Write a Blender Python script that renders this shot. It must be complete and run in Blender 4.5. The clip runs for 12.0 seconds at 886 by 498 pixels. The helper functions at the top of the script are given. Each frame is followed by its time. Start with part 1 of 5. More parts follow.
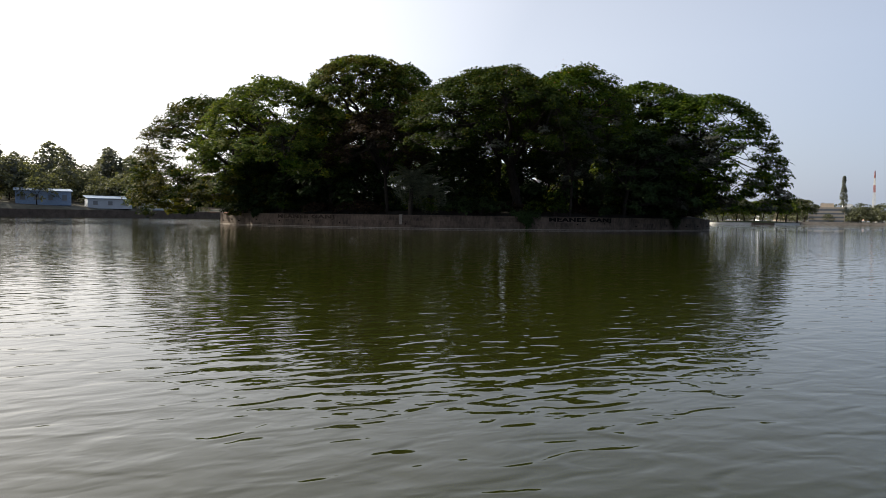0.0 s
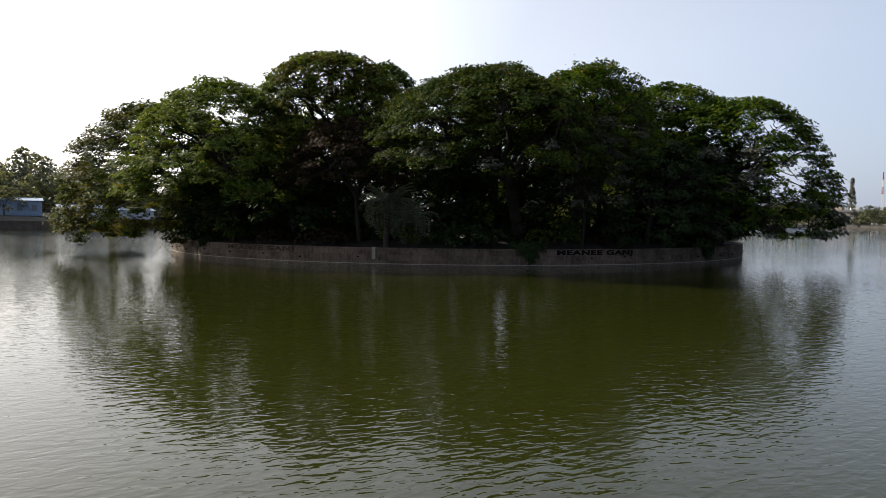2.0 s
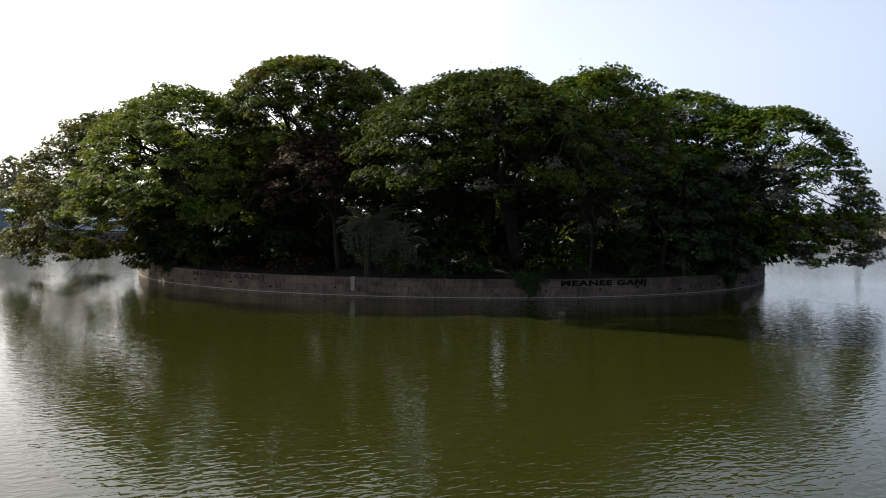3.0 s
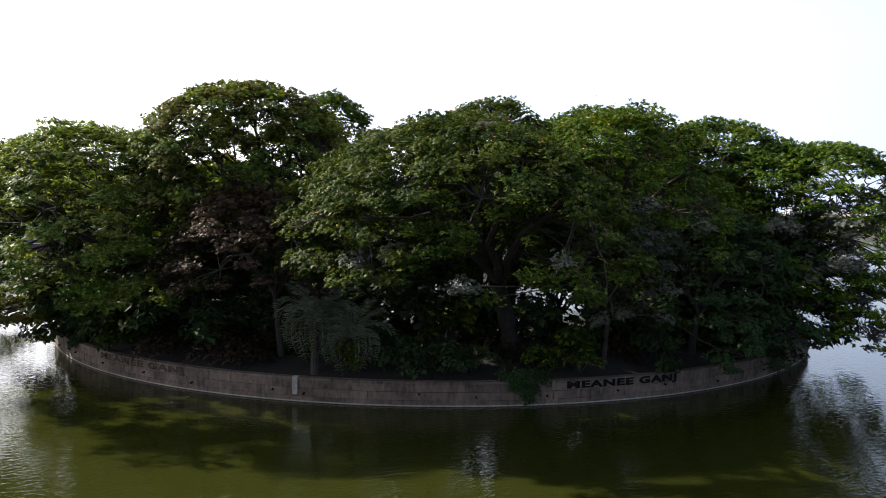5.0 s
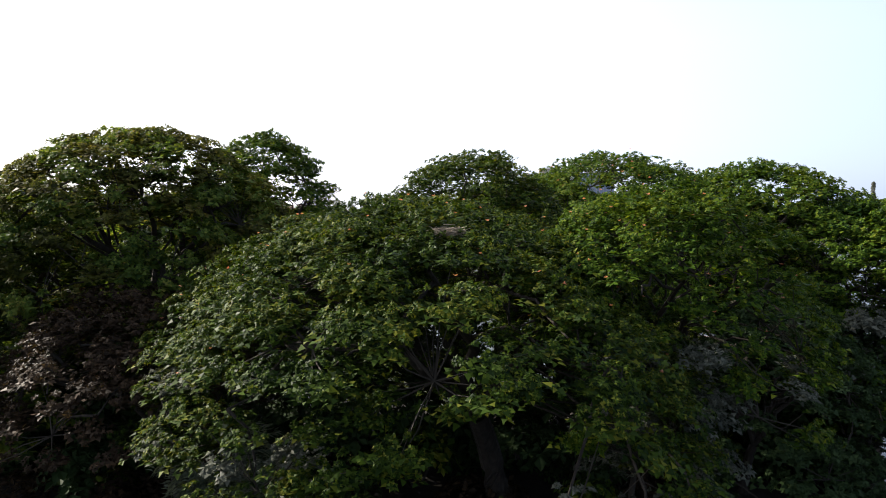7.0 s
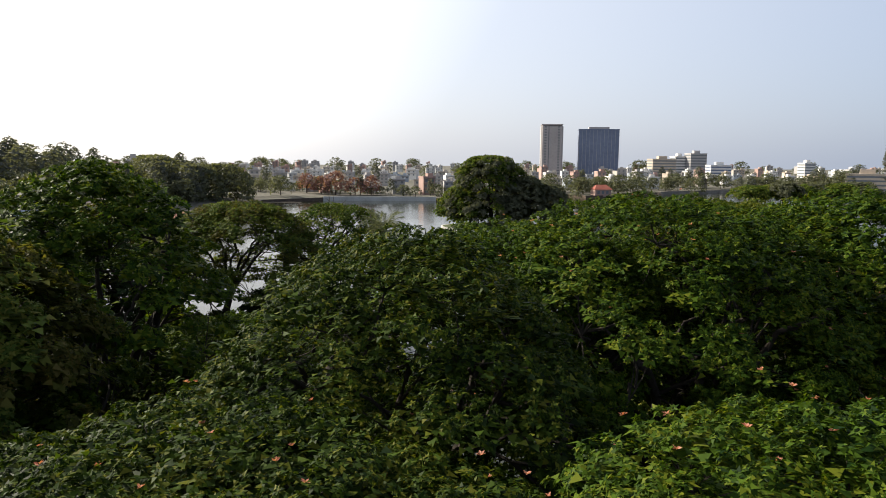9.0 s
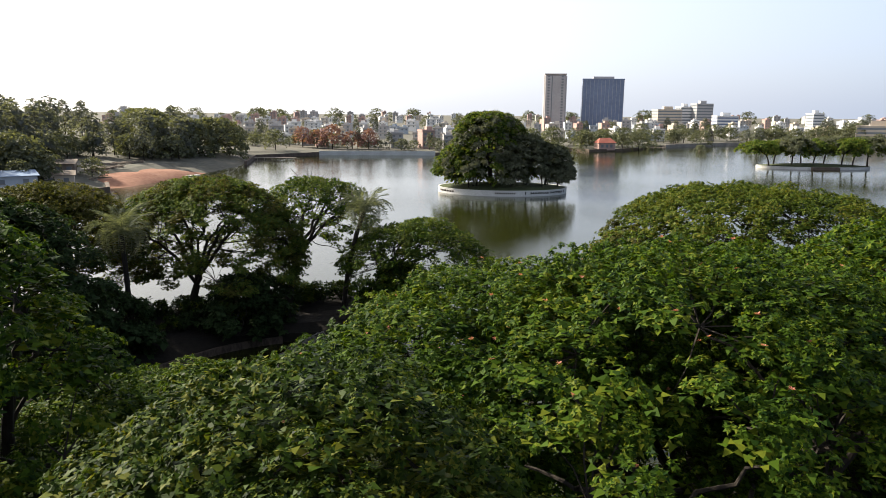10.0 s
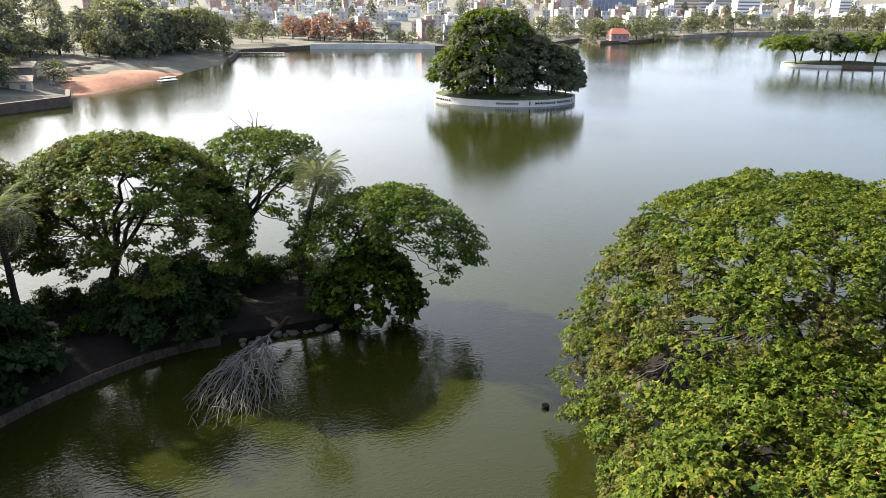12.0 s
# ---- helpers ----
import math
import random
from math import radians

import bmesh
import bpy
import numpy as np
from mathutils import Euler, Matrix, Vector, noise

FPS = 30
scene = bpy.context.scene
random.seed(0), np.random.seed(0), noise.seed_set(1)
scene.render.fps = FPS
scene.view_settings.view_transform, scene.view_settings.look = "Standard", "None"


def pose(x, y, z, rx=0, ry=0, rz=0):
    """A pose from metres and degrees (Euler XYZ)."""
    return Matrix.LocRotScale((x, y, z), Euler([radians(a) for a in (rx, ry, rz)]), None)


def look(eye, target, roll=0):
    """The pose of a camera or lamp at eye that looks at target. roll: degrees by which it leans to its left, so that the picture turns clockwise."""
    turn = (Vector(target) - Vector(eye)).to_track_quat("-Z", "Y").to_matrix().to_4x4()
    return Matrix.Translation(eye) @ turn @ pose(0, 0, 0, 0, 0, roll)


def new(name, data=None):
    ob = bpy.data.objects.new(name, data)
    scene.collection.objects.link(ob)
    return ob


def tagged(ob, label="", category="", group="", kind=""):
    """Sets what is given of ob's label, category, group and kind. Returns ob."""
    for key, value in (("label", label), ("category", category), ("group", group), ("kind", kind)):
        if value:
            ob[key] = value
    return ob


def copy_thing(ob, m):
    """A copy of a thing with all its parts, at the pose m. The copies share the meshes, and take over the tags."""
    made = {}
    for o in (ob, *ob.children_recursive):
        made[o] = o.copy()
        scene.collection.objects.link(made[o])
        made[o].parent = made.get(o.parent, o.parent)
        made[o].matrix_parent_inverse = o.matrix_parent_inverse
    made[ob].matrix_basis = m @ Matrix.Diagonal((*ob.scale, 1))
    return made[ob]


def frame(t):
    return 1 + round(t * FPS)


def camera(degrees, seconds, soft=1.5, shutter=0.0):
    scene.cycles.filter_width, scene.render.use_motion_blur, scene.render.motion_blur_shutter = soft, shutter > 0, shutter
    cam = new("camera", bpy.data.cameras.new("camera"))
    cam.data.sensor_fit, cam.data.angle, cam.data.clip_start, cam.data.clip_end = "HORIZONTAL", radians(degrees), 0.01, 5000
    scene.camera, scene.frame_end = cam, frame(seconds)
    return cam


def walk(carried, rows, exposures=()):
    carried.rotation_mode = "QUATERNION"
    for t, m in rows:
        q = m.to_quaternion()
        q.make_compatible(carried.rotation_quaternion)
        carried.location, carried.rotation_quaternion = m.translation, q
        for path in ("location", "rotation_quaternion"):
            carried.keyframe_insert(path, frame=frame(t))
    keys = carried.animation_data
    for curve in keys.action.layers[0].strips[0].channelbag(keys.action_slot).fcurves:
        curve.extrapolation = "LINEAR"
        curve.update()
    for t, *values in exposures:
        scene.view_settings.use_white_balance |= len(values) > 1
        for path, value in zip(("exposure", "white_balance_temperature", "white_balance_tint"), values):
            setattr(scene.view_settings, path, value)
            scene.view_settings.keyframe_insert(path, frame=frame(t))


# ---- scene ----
cam = camera(64.0, 12.0, soft=0.45)
PATH = [
    (0, (0.00, -0.00, 1.16), (0.004, 19.981, 0.299), 0.76),
    (0.5, (0.30, 3.63, 1.80), (0.310, 23.612, 0.944), 0.72),
    (1, (0.61, 7.35, 2.49), (0.635, 27.333, 1.637), 0.70),
    (1.5, (1.03, 11.16, 3.28), (1.042, 31.144, 2.429), 0.65),
    (2, (1.53, 15.03, 4.11), (1.517, 35.014, 3.266), 0.60),
    (2.5, (2.07, 18.90, 4.88), (2.020, 38.882, 4.118), 0.59),
    (3, (2.66, 22.65, 5.64), (2.559, 42.643, 4.985), 0.62),
    (5, (4.09, 36.12, 11.27), (4.095, 56.096, 10.362), 0.74),
    (5.5, (4.56, 39.36, 12.64), (4.543, 59.339, 11.681), 0.77),
    (6, (5.03, 42.64, 13.97), (4.987, 62.612, 12.973), 0.79),
    (6.5, (5.51, 45.97, 15.28), (5.449, 65.943, 14.214), 0.76),
    (6.7, (5.72, 47.34, 15.80), (5.659, 67.311, 14.718), 0.74),
    (8.3, (7.55, 60.56, 19.51), (7.459, 80.495, 17.870), 0.56),
    (8.5, (7.84, 62.28, 20.01), (7.746, 82.194, 18.151), 0.56),
    (9, (8.57, 66.55, 21.23), (8.457, 86.403, 18.831), 0.59),
    (9.5, (9.25, 70.75, 22.36), (9.118, 90.524, 19.349), 0.59),
    (10, (9.89, 74.93, 23.46), (9.738, 94.570, 19.672), 0.56),
    (10.5, (10.50, 79.17, 24.57), (10.322, 98.624, 19.931), 0.52),
    (11, (11.05, 83.39, 25.64), (10.851, 102.619, 20.147), 0.51),
    (11.5, (11.55, 87.59, 26.78), (11.346, 106.561, 20.450), 0.56),
    (12, (12.08, 91.82, 28.00), (11.847, 110.616, 21.160), 0.65),
]
walk(cam, [(t, look(eye, target, roll)) for t, eye, target, roll in PATH], [(0, 0.68, 6450, 11), (3, 1.08, 6450, 11), (5, 1.62, 6150, 12), (6.5, 1.58, 6150, 12), (8.5, 0.66, 6400, 11), (10, 1.2, 6450, 11), (11, 1.45, 6350, 11), (12, 1.95, 6250, 11)])

# ---- sky and sun ----
SUN_AZ, SUN_EL = radians(-62), radians(32)
world = bpy.data.worlds.new("lake_sky")
scene.world = world
world.use_nodes = True
wn = world.node_tree
sky = wn.nodes.new("ShaderNodeTexSky")
sky.sky_type = "NISHITA"
sky.sun_disc = False
sky.sun_elevation, sky.sun_rotation = SUN_EL, SUN_AZ
sky.altitude, sky.air_density, sky.dust_density, sky.ozone_density = 900.0, 1.0, 7.0, 2.0
# morning haze: a pale veil over the whole sky
veil = wn.nodes.new("ShaderNodeMix")
veil.data_type = "RGBA"
veil.inputs[0].default_value = 0.5
# the haze glows round the sun and fades away from it
where = wn.nodes.new("ShaderNodeTexCoord")
toward = wn.nodes.new("ShaderNodeVectorMath")
toward.operation = "DOT_PRODUCT"
toward.inputs[1].default_value = (math.sin(SUN_AZ) * math.cos(SUN_EL), math.cos(SUN_AZ) * math.cos(SUN_EL), math.sin(SUN_EL))
wn.links.new(where.outputs["Generated"], toward.inputs[0])
glow = wn.nodes.new("ShaderNodeValToRGB")
for place, tone in ((0.45, (0.43, 0.50, 0.63, 1)), (0.72, (0.76, 0.79, 0.85, 1))):
    glow.color_ramp.elements.new(place).color = tone
glow.color_ramp.elements[0].color, glow.color_ramp.elements[3].color = (0.19, 0.24, 0.33, 1), (2.1, 2.0, 1.85, 1)
half = wn.nodes.new("ShaderNodeMath")
half.operation = "MULTIPLY_ADD"
half.inputs[1].default_value, half.inputs[2].default_value = 0.5, 0.5
wn.links.new(toward.outputs["Value"], half.inputs[0])
wn.links.new(half.outputs[0], glow.inputs[0])
brighter = wn.nodes.new("ShaderNodeVectorMath")
brighter.operation = "SCALE"
parts_ = wn.nodes.new("ShaderNodeSeparateXYZ")
wn.links.new(where.outputs["Generated"], parts_.inputs[0])
thin = wn.nodes.new("ShaderNodeMapRange")
thin.inputs[1].default_value, thin.inputs[2].default_value = 0.22, 0.85
thin.inputs[3].default_value, thin.inputs[4].default_value = 13.5, 5.5
wn.links.new(parts_.outputs["Z"], thin.inputs[0])
wn.links.new(thin.outputs[0], brighter.inputs["Scale"])
wn.links.new(glow.outputs[0], brighter.inputs[0])
wn.links.new(brighter.outputs[0], veil.inputs[7])
wn.links.new(sky.outputs[0], veil.inputs[6])
wn.links.new(veil.outputs[2], wn.nodes["Background"].inputs[0])
wn.nodes["Background"].inputs[1].default_value = 0.072

sun_data = bpy.data.lights.new("sun", "SUN")
sun_data.energy, sun_data.angle, sun_data.color = 5.0, radians(1.0), (1.0, 0.91, 0.74)
sun = new("sun", sun_data)
sun.matrix_world = look((0, 0, 0), (-math.sin(SUN_AZ) * math.cos(SUN_EL), -math.cos(SUN_AZ) * math.cos(SUN_EL), -math.sin(SUN_EL)))


# ---- materials ----
def material(name, colour, rough=0.8, metal=0.0, spec=0.3):
    m = bpy.data.materials.new(name)
    m.use_nodes = True
    b = m.node_tree.nodes["Principled BSDF"]
    b.inputs["Base Color"].default_value = (*colour, 1)
    b.inputs["Roughness"].default_value = rough
    b.inputs["Metallic"].default_value = metal
    b.inputs["Specular IOR Level"].default_value = spec
    return m


def mottle(m, low, high, scale, fine, bump=0.3, axis=(1, 1, 1), per_object=0.0):
    """Two scales of noise between two colours, with relief from the finer one."""
    t, n = m.node_tree, m.node_tree.nodes
    b = n["Principled BSDF"]
    geo = n.new("ShaderNodeNewGeometry")
    mp = n.new("ShaderNodeMapping")
    mp.inputs["Scale"].default_value = axis
    t.links.new(geo.outputs["Position"], mp.inputs["Vector"])
    big, small = n.new("ShaderNodeTexNoise"), n.new("ShaderNodeTexNoise")
    for tex, s, detail in ((big, scale, 3), (small, fine, 6)):
        tex.inputs["Scale"].default_value, tex.inputs["Detail"].default_value = s, detail
        t.links.new(mp.outputs[0], tex.inputs["Vector"])
    add = n.new("ShaderNodeMix")
    add.inputs[0].default_value = 0.5
    t.links.new(big.outputs["Fac"], add.inputs[2])
    t.links.new(small.outputs["Fac"], add.inputs[3])
    last = add.outputs[0]
    if per_object:
        info = n.new("ShaderNodeObjectInfo")
        ma = n.new("ShaderNodeMath")
        ma.operation = "MULTIPLY_ADD"
        ma.inputs[1].default_value = per_object
        t.links.new(info.outputs["Random"], ma.inputs[0])
        t.links.new(last, ma.inputs[2])
        mb = n.new("ShaderNodeMath")
        mb.operation = "SUBTRACT"
        mb.inputs[1].default_value = per_object / 2
        t.links.new(ma.outputs[0], mb.inputs[0])
        last = mb.outputs[0]
    ramp = n.new("ShaderNodeValToRGB")
    ramp.color_ramp.elements[0].position, ramp.color_ramp.elements[1].position = 0.32, 0.68
    ramp.color_ramp.elements[0].color, ramp.color_ramp.elements[1].color = (*low, 1), (*high, 1)
    t.links.new(last, ramp.inputs[0])
    t.links.new(ramp.outputs[0], b.inputs["Base Color"])
    if bump:
        bp = n.new("ShaderNodeBump")
        bp.inputs["Strength"].default_value = bump
        bp.inputs["Distance"].default_value = 0.1
        t.links.new(small.outputs["Fac"], bp.inputs["Height"])
        t.links.new(bp.outputs[0], b.inputs["Normal"])
    return m


def leaf_material(name, dark, light, through_light=0.35, tip=None, rough=0.5, spec=0.04):
    """Leaves: a colour for each leaf and clump, some light let through."""
    m = material(name, dark, rough, 0, spec)
    t, n = m.node_tree, m.node_tree.nodes
    b = n["Principled BSDF"]
    geo = n.new("ShaderNodeNewGeometry")
    noi = n.new("ShaderNodeTexNoise")
    noi.inputs["Scale"].default_value, noi.inputs["Detail"].default_value = 0.45, 3
    t.links.new(geo.outputs["Position"], noi.inputs["Vector"])
    mix = n.new("ShaderNodeMix")
    mix.inputs[0].default_value = 0.55
    t.links.new(geo.outputs["Random Per Island"], mix.inputs[2])
    t.links.new(noi.outputs["Fac"], mix.inputs[3])
    ramp = n.new("ShaderNodeValToRGB")
    e = ramp.color_ramp.elements
    e[0].position, e[0].color = 0.28, (*dark, 1)
    e[1].position, e[1].color = 0.60, (*light, 1)
    if tip:
        x = e.new(0.72)
        x.color = (*tip, 1)
    t.links.new(mix.outputs[0], ramp.inputs[0])
    t.links.new(ramp.outputs[0], b.inputs["Base Color"])
    tr = n.new("ShaderNodeBsdfTranslucent")
    br = n.new("ShaderNodeMix")
    br.data_type, br.blend_type = "RGBA", "MULTIPLY"
    br.inputs[0].default_value = 1.0
    br.inputs[7].default_value = (1.5, 1.45, 0.6, 1)
    t.links.new(ramp.outputs[0], br.inputs[6])
    t.links.new(br.outputs[2], tr.inputs["Color"])
    ms = n.new("ShaderNodeMixShader")
    ms.inputs[0].default_value = through_light
    t.links.new(b.outputs[0], ms.inputs[1])
    t.links.new(tr.outputs[0], ms.inputs[2])
    t.links.new(ms.outputs[0], n["Material Output"].inputs["Surface"])
    return m


LEAF = leaf_material("rain_tree_leaf", (0.006, 0.015, 0.004), (0.042, 0.071, 0.009), 0.25, (0.104, 0.110, 0.014))
LEAF_BRIGHT = leaf_material("fresh_leaf", (0.009, 0.025, 0.005), (0.058, 0.102, 0.009), 0.28, (0.118, 0.140, 0.014))
# LEAF_DOME and LEAF_SUN: lightened leaf copies with sunlight put into the colour
LEAF_DOME = leaf_material("dense_leaf", (0.018, 0.036, 0.006), (0.080, 0.112, 0.014), 0.32, (0.145, 0.138, 0.022))
LEAF_SUN = leaf_material("sun_coloured_leaf", (0.023, 0.046, 0.010), (0.100, 0.142, 0.026), 0.40, (0.155, 0.158, 0.032))
# LEAF_DARK: darkened leaf copy, the understorey's shade painted into its colour
LEAF_DARK = leaf_material("shade_coloured_leaf", (0.009, 0.018, 0.006), (0.034, 0.056, 0.021), 0.25)
LEAF_OLIVE = leaf_material("olive_leaf", (0.022, 0.027, 0.008), (0.088, 0.094, 0.020), 0.40, (0.125, 0.105, 0.030))
LEAF_BROWN = leaf_material("withering_leaf", (0.014, 0.010, 0.007), (0.038, 0.026, 0.017), 0.2, (0.060, 0.038, 0.022))
LEAF_PALE = leaf_material("whitened_leaf", (0.030, 0.034, 0.026), (0.105, 0.11, 0.088), 0.2)
# LEAF_FAR, LEAF_GREY and LEAF_RED: distance haze is mixed into the leaf colours
LEAF_FAR = leaf_material("haze_coloured_leaf", (0.066, 0.074, 0.051), (0.120, 0.128, 0.082), 0.3)
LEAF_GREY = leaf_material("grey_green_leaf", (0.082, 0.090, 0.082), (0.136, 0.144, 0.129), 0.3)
LEAF_RED = leaf_material("red_blossom_leaf", (0.15, 0.072, 0.07), (0.235, 0.135, 0.125), 0.3)
BLOSSOM = leaf_material("pink_blossom", (0.36, 0.12, 0.085), (0.50, 0.24, 0.17), 0.3)
# frond colour paled to imitate sky light on the shaded palms
FROND = leaf_material("palm_frond", (0.060, 0.074, 0.056), (0.160, 0.175, 0.125), 0.25)
BARK = mottle(material("bark", (0.05, 0.04, 0.03), 0.95), (0.012, 0.010, 0.008), (0.045, 0.036, 0.028), 0.6, 6.0, 0.6, (1, 1, 0.35))
BARK_GREY = mottle(material("grey_bark", (0.1, 0.09, 0.08), 0.95), (0.06, 0.052, 0.045), (0.16, 0.14, 0.12), 0.8, 6.0, 0.5, (1, 1, 0.4))
DEAD = mottle(material("dead_wood", (0.2, 0.18, 0.17), 0.9), (0.075, 0.069, 0.064), (0.19, 0.175, 0.163), 0.8, 7.0, 0.4)
# soil colour taken near black to imitate shade under the trees
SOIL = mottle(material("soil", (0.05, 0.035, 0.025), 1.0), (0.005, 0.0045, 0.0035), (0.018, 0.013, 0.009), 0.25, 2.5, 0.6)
STONE = mottle(material("wall_stone", (0.2, 0.17, 0.14), 0.9), (0.036, 0.026, 0.020), (0.150, 0.109, 0.083), 0.9, 5.0, 0.7, (1, 1, 0.45), 0.14)
MORTAR = mottle(material("mortar", (0.1, 0.09, 0.08), 0.95), (0.055, 0.042, 0.033), (0.15, 0.112, 0.088), 0.6, 6.0, 0.4)
CONCRETE = mottle(material("weathered_concrete", (0.3, 0.27, 0.24), 0.9), (0.15, 0.13, 0.11), (0.34, 0.30, 0.26), 0.3, 4.0, 0.3)
WHITEWASH = mottle(material("whitewashed_wall", (0.6, 0.6, 0.57), 0.85), (0.40, 0.39, 0.36), (0.60, 0.595, 0.57), 0.2, 2.5, 0.2)
BLACK_PAINT = mottle(material("black_paint", (0.02, 0.02, 0.02), 0.9, 0.0, 0.05), (0.004, 0.004, 0.004), (0.012, 0.011, 0.010), 2.0, 12.0, 0.1)
FADED_PAINT = mottle(material("faded_paint", (0.05, 0.04, 0.03), 0.9, 0.0, 0.05), (0.012, 0.010, 0.008), (0.085, 0.062, 0.046), 1.5, 9.0, 0.1)
GROUND = mottle(material("shore_ground", (0.2, 0.16, 0.1), 1.0), (0.062, 0.064, 0.048), (0.150, 0.138, 0.112), 0.02, 0.35, 0.3)
RED_EARTH = mottle(material("red_earth", (0.4, 0.2, 0.12), 1.0), (0.19, 0.075, 0.045), (0.29, 0.15, 0.095), 0.08, 0.8, 0.3)
GRASS = mottle(material("grass", (0.06, 0.08, 0.03), 1.0), (0.035, 0.05, 0.018), (0.085, 0.10, 0.04), 0.3, 3.0, 0.5)
TIMBER = mottle(material("weathered_timber", (0.2, 0.16, 0.12), 0.9), (0.12, 0.095, 0.075), (0.28, 0.23, 0.18), 0.5, 5.0, 0.3)
ROOF_RED = mottle(material("red_roof", (0.3, 0.08, 0.05), 0.8), (0.24, 0.07, 0.05), (0.38, 0.13, 0.09), 0.3, 3.0, 0.2)
BLUE_SHEET = mottle(material("blue_sheet_roof", (0.35, 0.45, 0.6), 0.5), (0.17, 0.24, 0.36), (0.28, 0.36, 0.48), 0.15, 2.0, 0.1)
NEST = mottle(material("nest_sticks", (0.28, 0.22, 0.16), 0.95), (0.11, 0.088, 0.066), (0.27, 0.225, 0.175), 2.0, 12.0, 0.3)
GLASS_BLUE = mottle(material("blue_glass", (0.08, 0.11, 0.18), 0.25, 0.0, 0.6), (0.10, 0.13, 0.21), (0.17, 0.205, 0.30), 0.03, 0.3, 0.0)
# pane colour raised to soften the contrast as haze does
PANE = material("haze_coloured_pane", (0.15, 0.165, 0.18), 0.3, 0.0, 0.5)
WALL_PAINTS = [mottle(material("painted_wall", c, 0.85), tuple(v * 0.82 for v in c), c, 0.05, 0.6, 0.1)
               for c in ((0.74, 0.73, 0.71), (0.52, 0.48, 0.43), (0.42, 0.405, 0.40), (0.55, 0.47, 0.38), (0.44, 0.30, 0.26), (0.42, 0.46, 0.51))]
TOWER_PAINT = mottle(material("tower_wall", (0.36, 0.33, 0.32), 0.85), (0.33, 0.30, 0.295), (0.44, 0.41, 0.40), 0.04, 0.5, 0.1)

# Murky green lake water: clear gloss over a silty body, ripples of two sizes
WATER = material("lake_water", (0.0155, 0.0180, 0.0030), 0.015, 0.0, 0.5)
wt, wnodes = WATER.node_tree, WATER.node_tree.nodes
wb = wnodes["Principled BSDF"]
wb.inputs["IOR"].default_value = 1.333
wgeo = wnodes.new("ShaderNodeNewGeometry")
heights = []
for size, stretch, detail, turn in ((4.4, (1.9, 1.0, 1), 1.0, 24), (1.1, (1.7, 1.0, 1), 2.0, 10), (10.0, (1.5, 1.0, 1), 1.0, 35)):
    mp = wnodes.new("ShaderNodeMapping")
    mp.vector_type = "TEXTURE"
    mp.inputs["Scale"].default_value = stretch
    mp.inputs["Rotation"].default_value = (0, 0, radians(turn))
    wt.links.new(wgeo.outputs["Position"], mp.inputs["Vector"])
    tex = wnodes.new("ShaderNodeTexNoise")
    tex.inputs["Scale"].default_value, tex.inputs["Detail"].default_value = size, detail
    tex.inputs["Distortion"].default_value = 0.6
    wt.links.new(mp.outputs[0], tex.inputs["Vector"])
    heights.append(tex)
calm = wnodes.new("ShaderNodeTexNoise")
calm.inputs["Scale"].default_value, calm.inputs["Detail"].default_value = 0.018, 2
wt.links.new(wgeo.outputs["Position"], calm.inputs["Vector"])
calm_ramp = wnodes.new("ShaderNodeMapRange")
calm_ramp.inputs[1].default_value, calm_ramp.inputs[2].default_value = 0.38, 0.62
calm_ramp.inputs[3].default_value, calm_ramp.inputs[4].default_value = 0.45, 1.0
wt.links.new(calm.outputs["Fac"], calm_ramp.inputs[0])
normal_in = None
for tex, dist in zip(heights, (0.021, 0.007, 0.0030)):
    bp = wnodes.new("ShaderNodeBump")
    bp.inputs["Distance"].default_value = dist
    wt.links.new(calm_ramp.outputs[0], bp.inputs["Strength"])
    wt.links.new(tex.outputs["Fac"], bp.inputs["Height"])
    if normal_in:
        wt.links.new(normal_in, bp.inputs["Normal"])
    normal_in = bp.outputs[0]
wt.links.new(normal_in, wb.inputs["Normal"])


# ---- helpers for things ----
def part(name, bm, mat, parent=None, label=""):
    """Links a bmesh, a mesh or a pair (vertices, faces) as one mesh object under a thing."""
    if isinstance(bm, bpy.types.Mesh):
        me = bm
    else:
        me = bpy.data.meshes.new(name)
        if isinstance(bm, tuple):
            me.from_pydata(bm[0], [], bm[1])
        else:
            bm.to_mesh(me)
            bm.free()
    if mat and not me.materials:
        me.materials.append(mat)
    ob = new(name, me)
    if parent:
        ob.parent = parent
    if label:
        ob["label"] = label
    return ob


def thing(name, x, y, z, label, category, group="", kind="", turn=0.0):
    ob = new(name)
    ob.empty_display_size = 0.3
    ob.matrix_basis = pose(x, y, z, 0, 0, turn)
    return tagged(ob, label, category, group, kind)


def box(bm, x0, y0, z0, x1, y1, z1, bevel=0.0):
    m = Matrix.LocRotScale(((x0 + x1) / 2, (y0 + y1) / 2, (z0 + z1) / 2), None, (abs(x1 - x0), abs(y1 - y0), abs(z1 - z0)))
    got = bmesh.ops.create_cube(bm, size=1, matrix=m)
    if bevel:
        edges = list({e for v in got["verts"] for e in v.link_edges})
        bmesh.ops.bevel(bm, geom=edges, offset=bevel, segments=1, affect="EDGES")
    return bm


def boxed(*args, **kw):
    return box(bmesh.new(), *args, **kw)


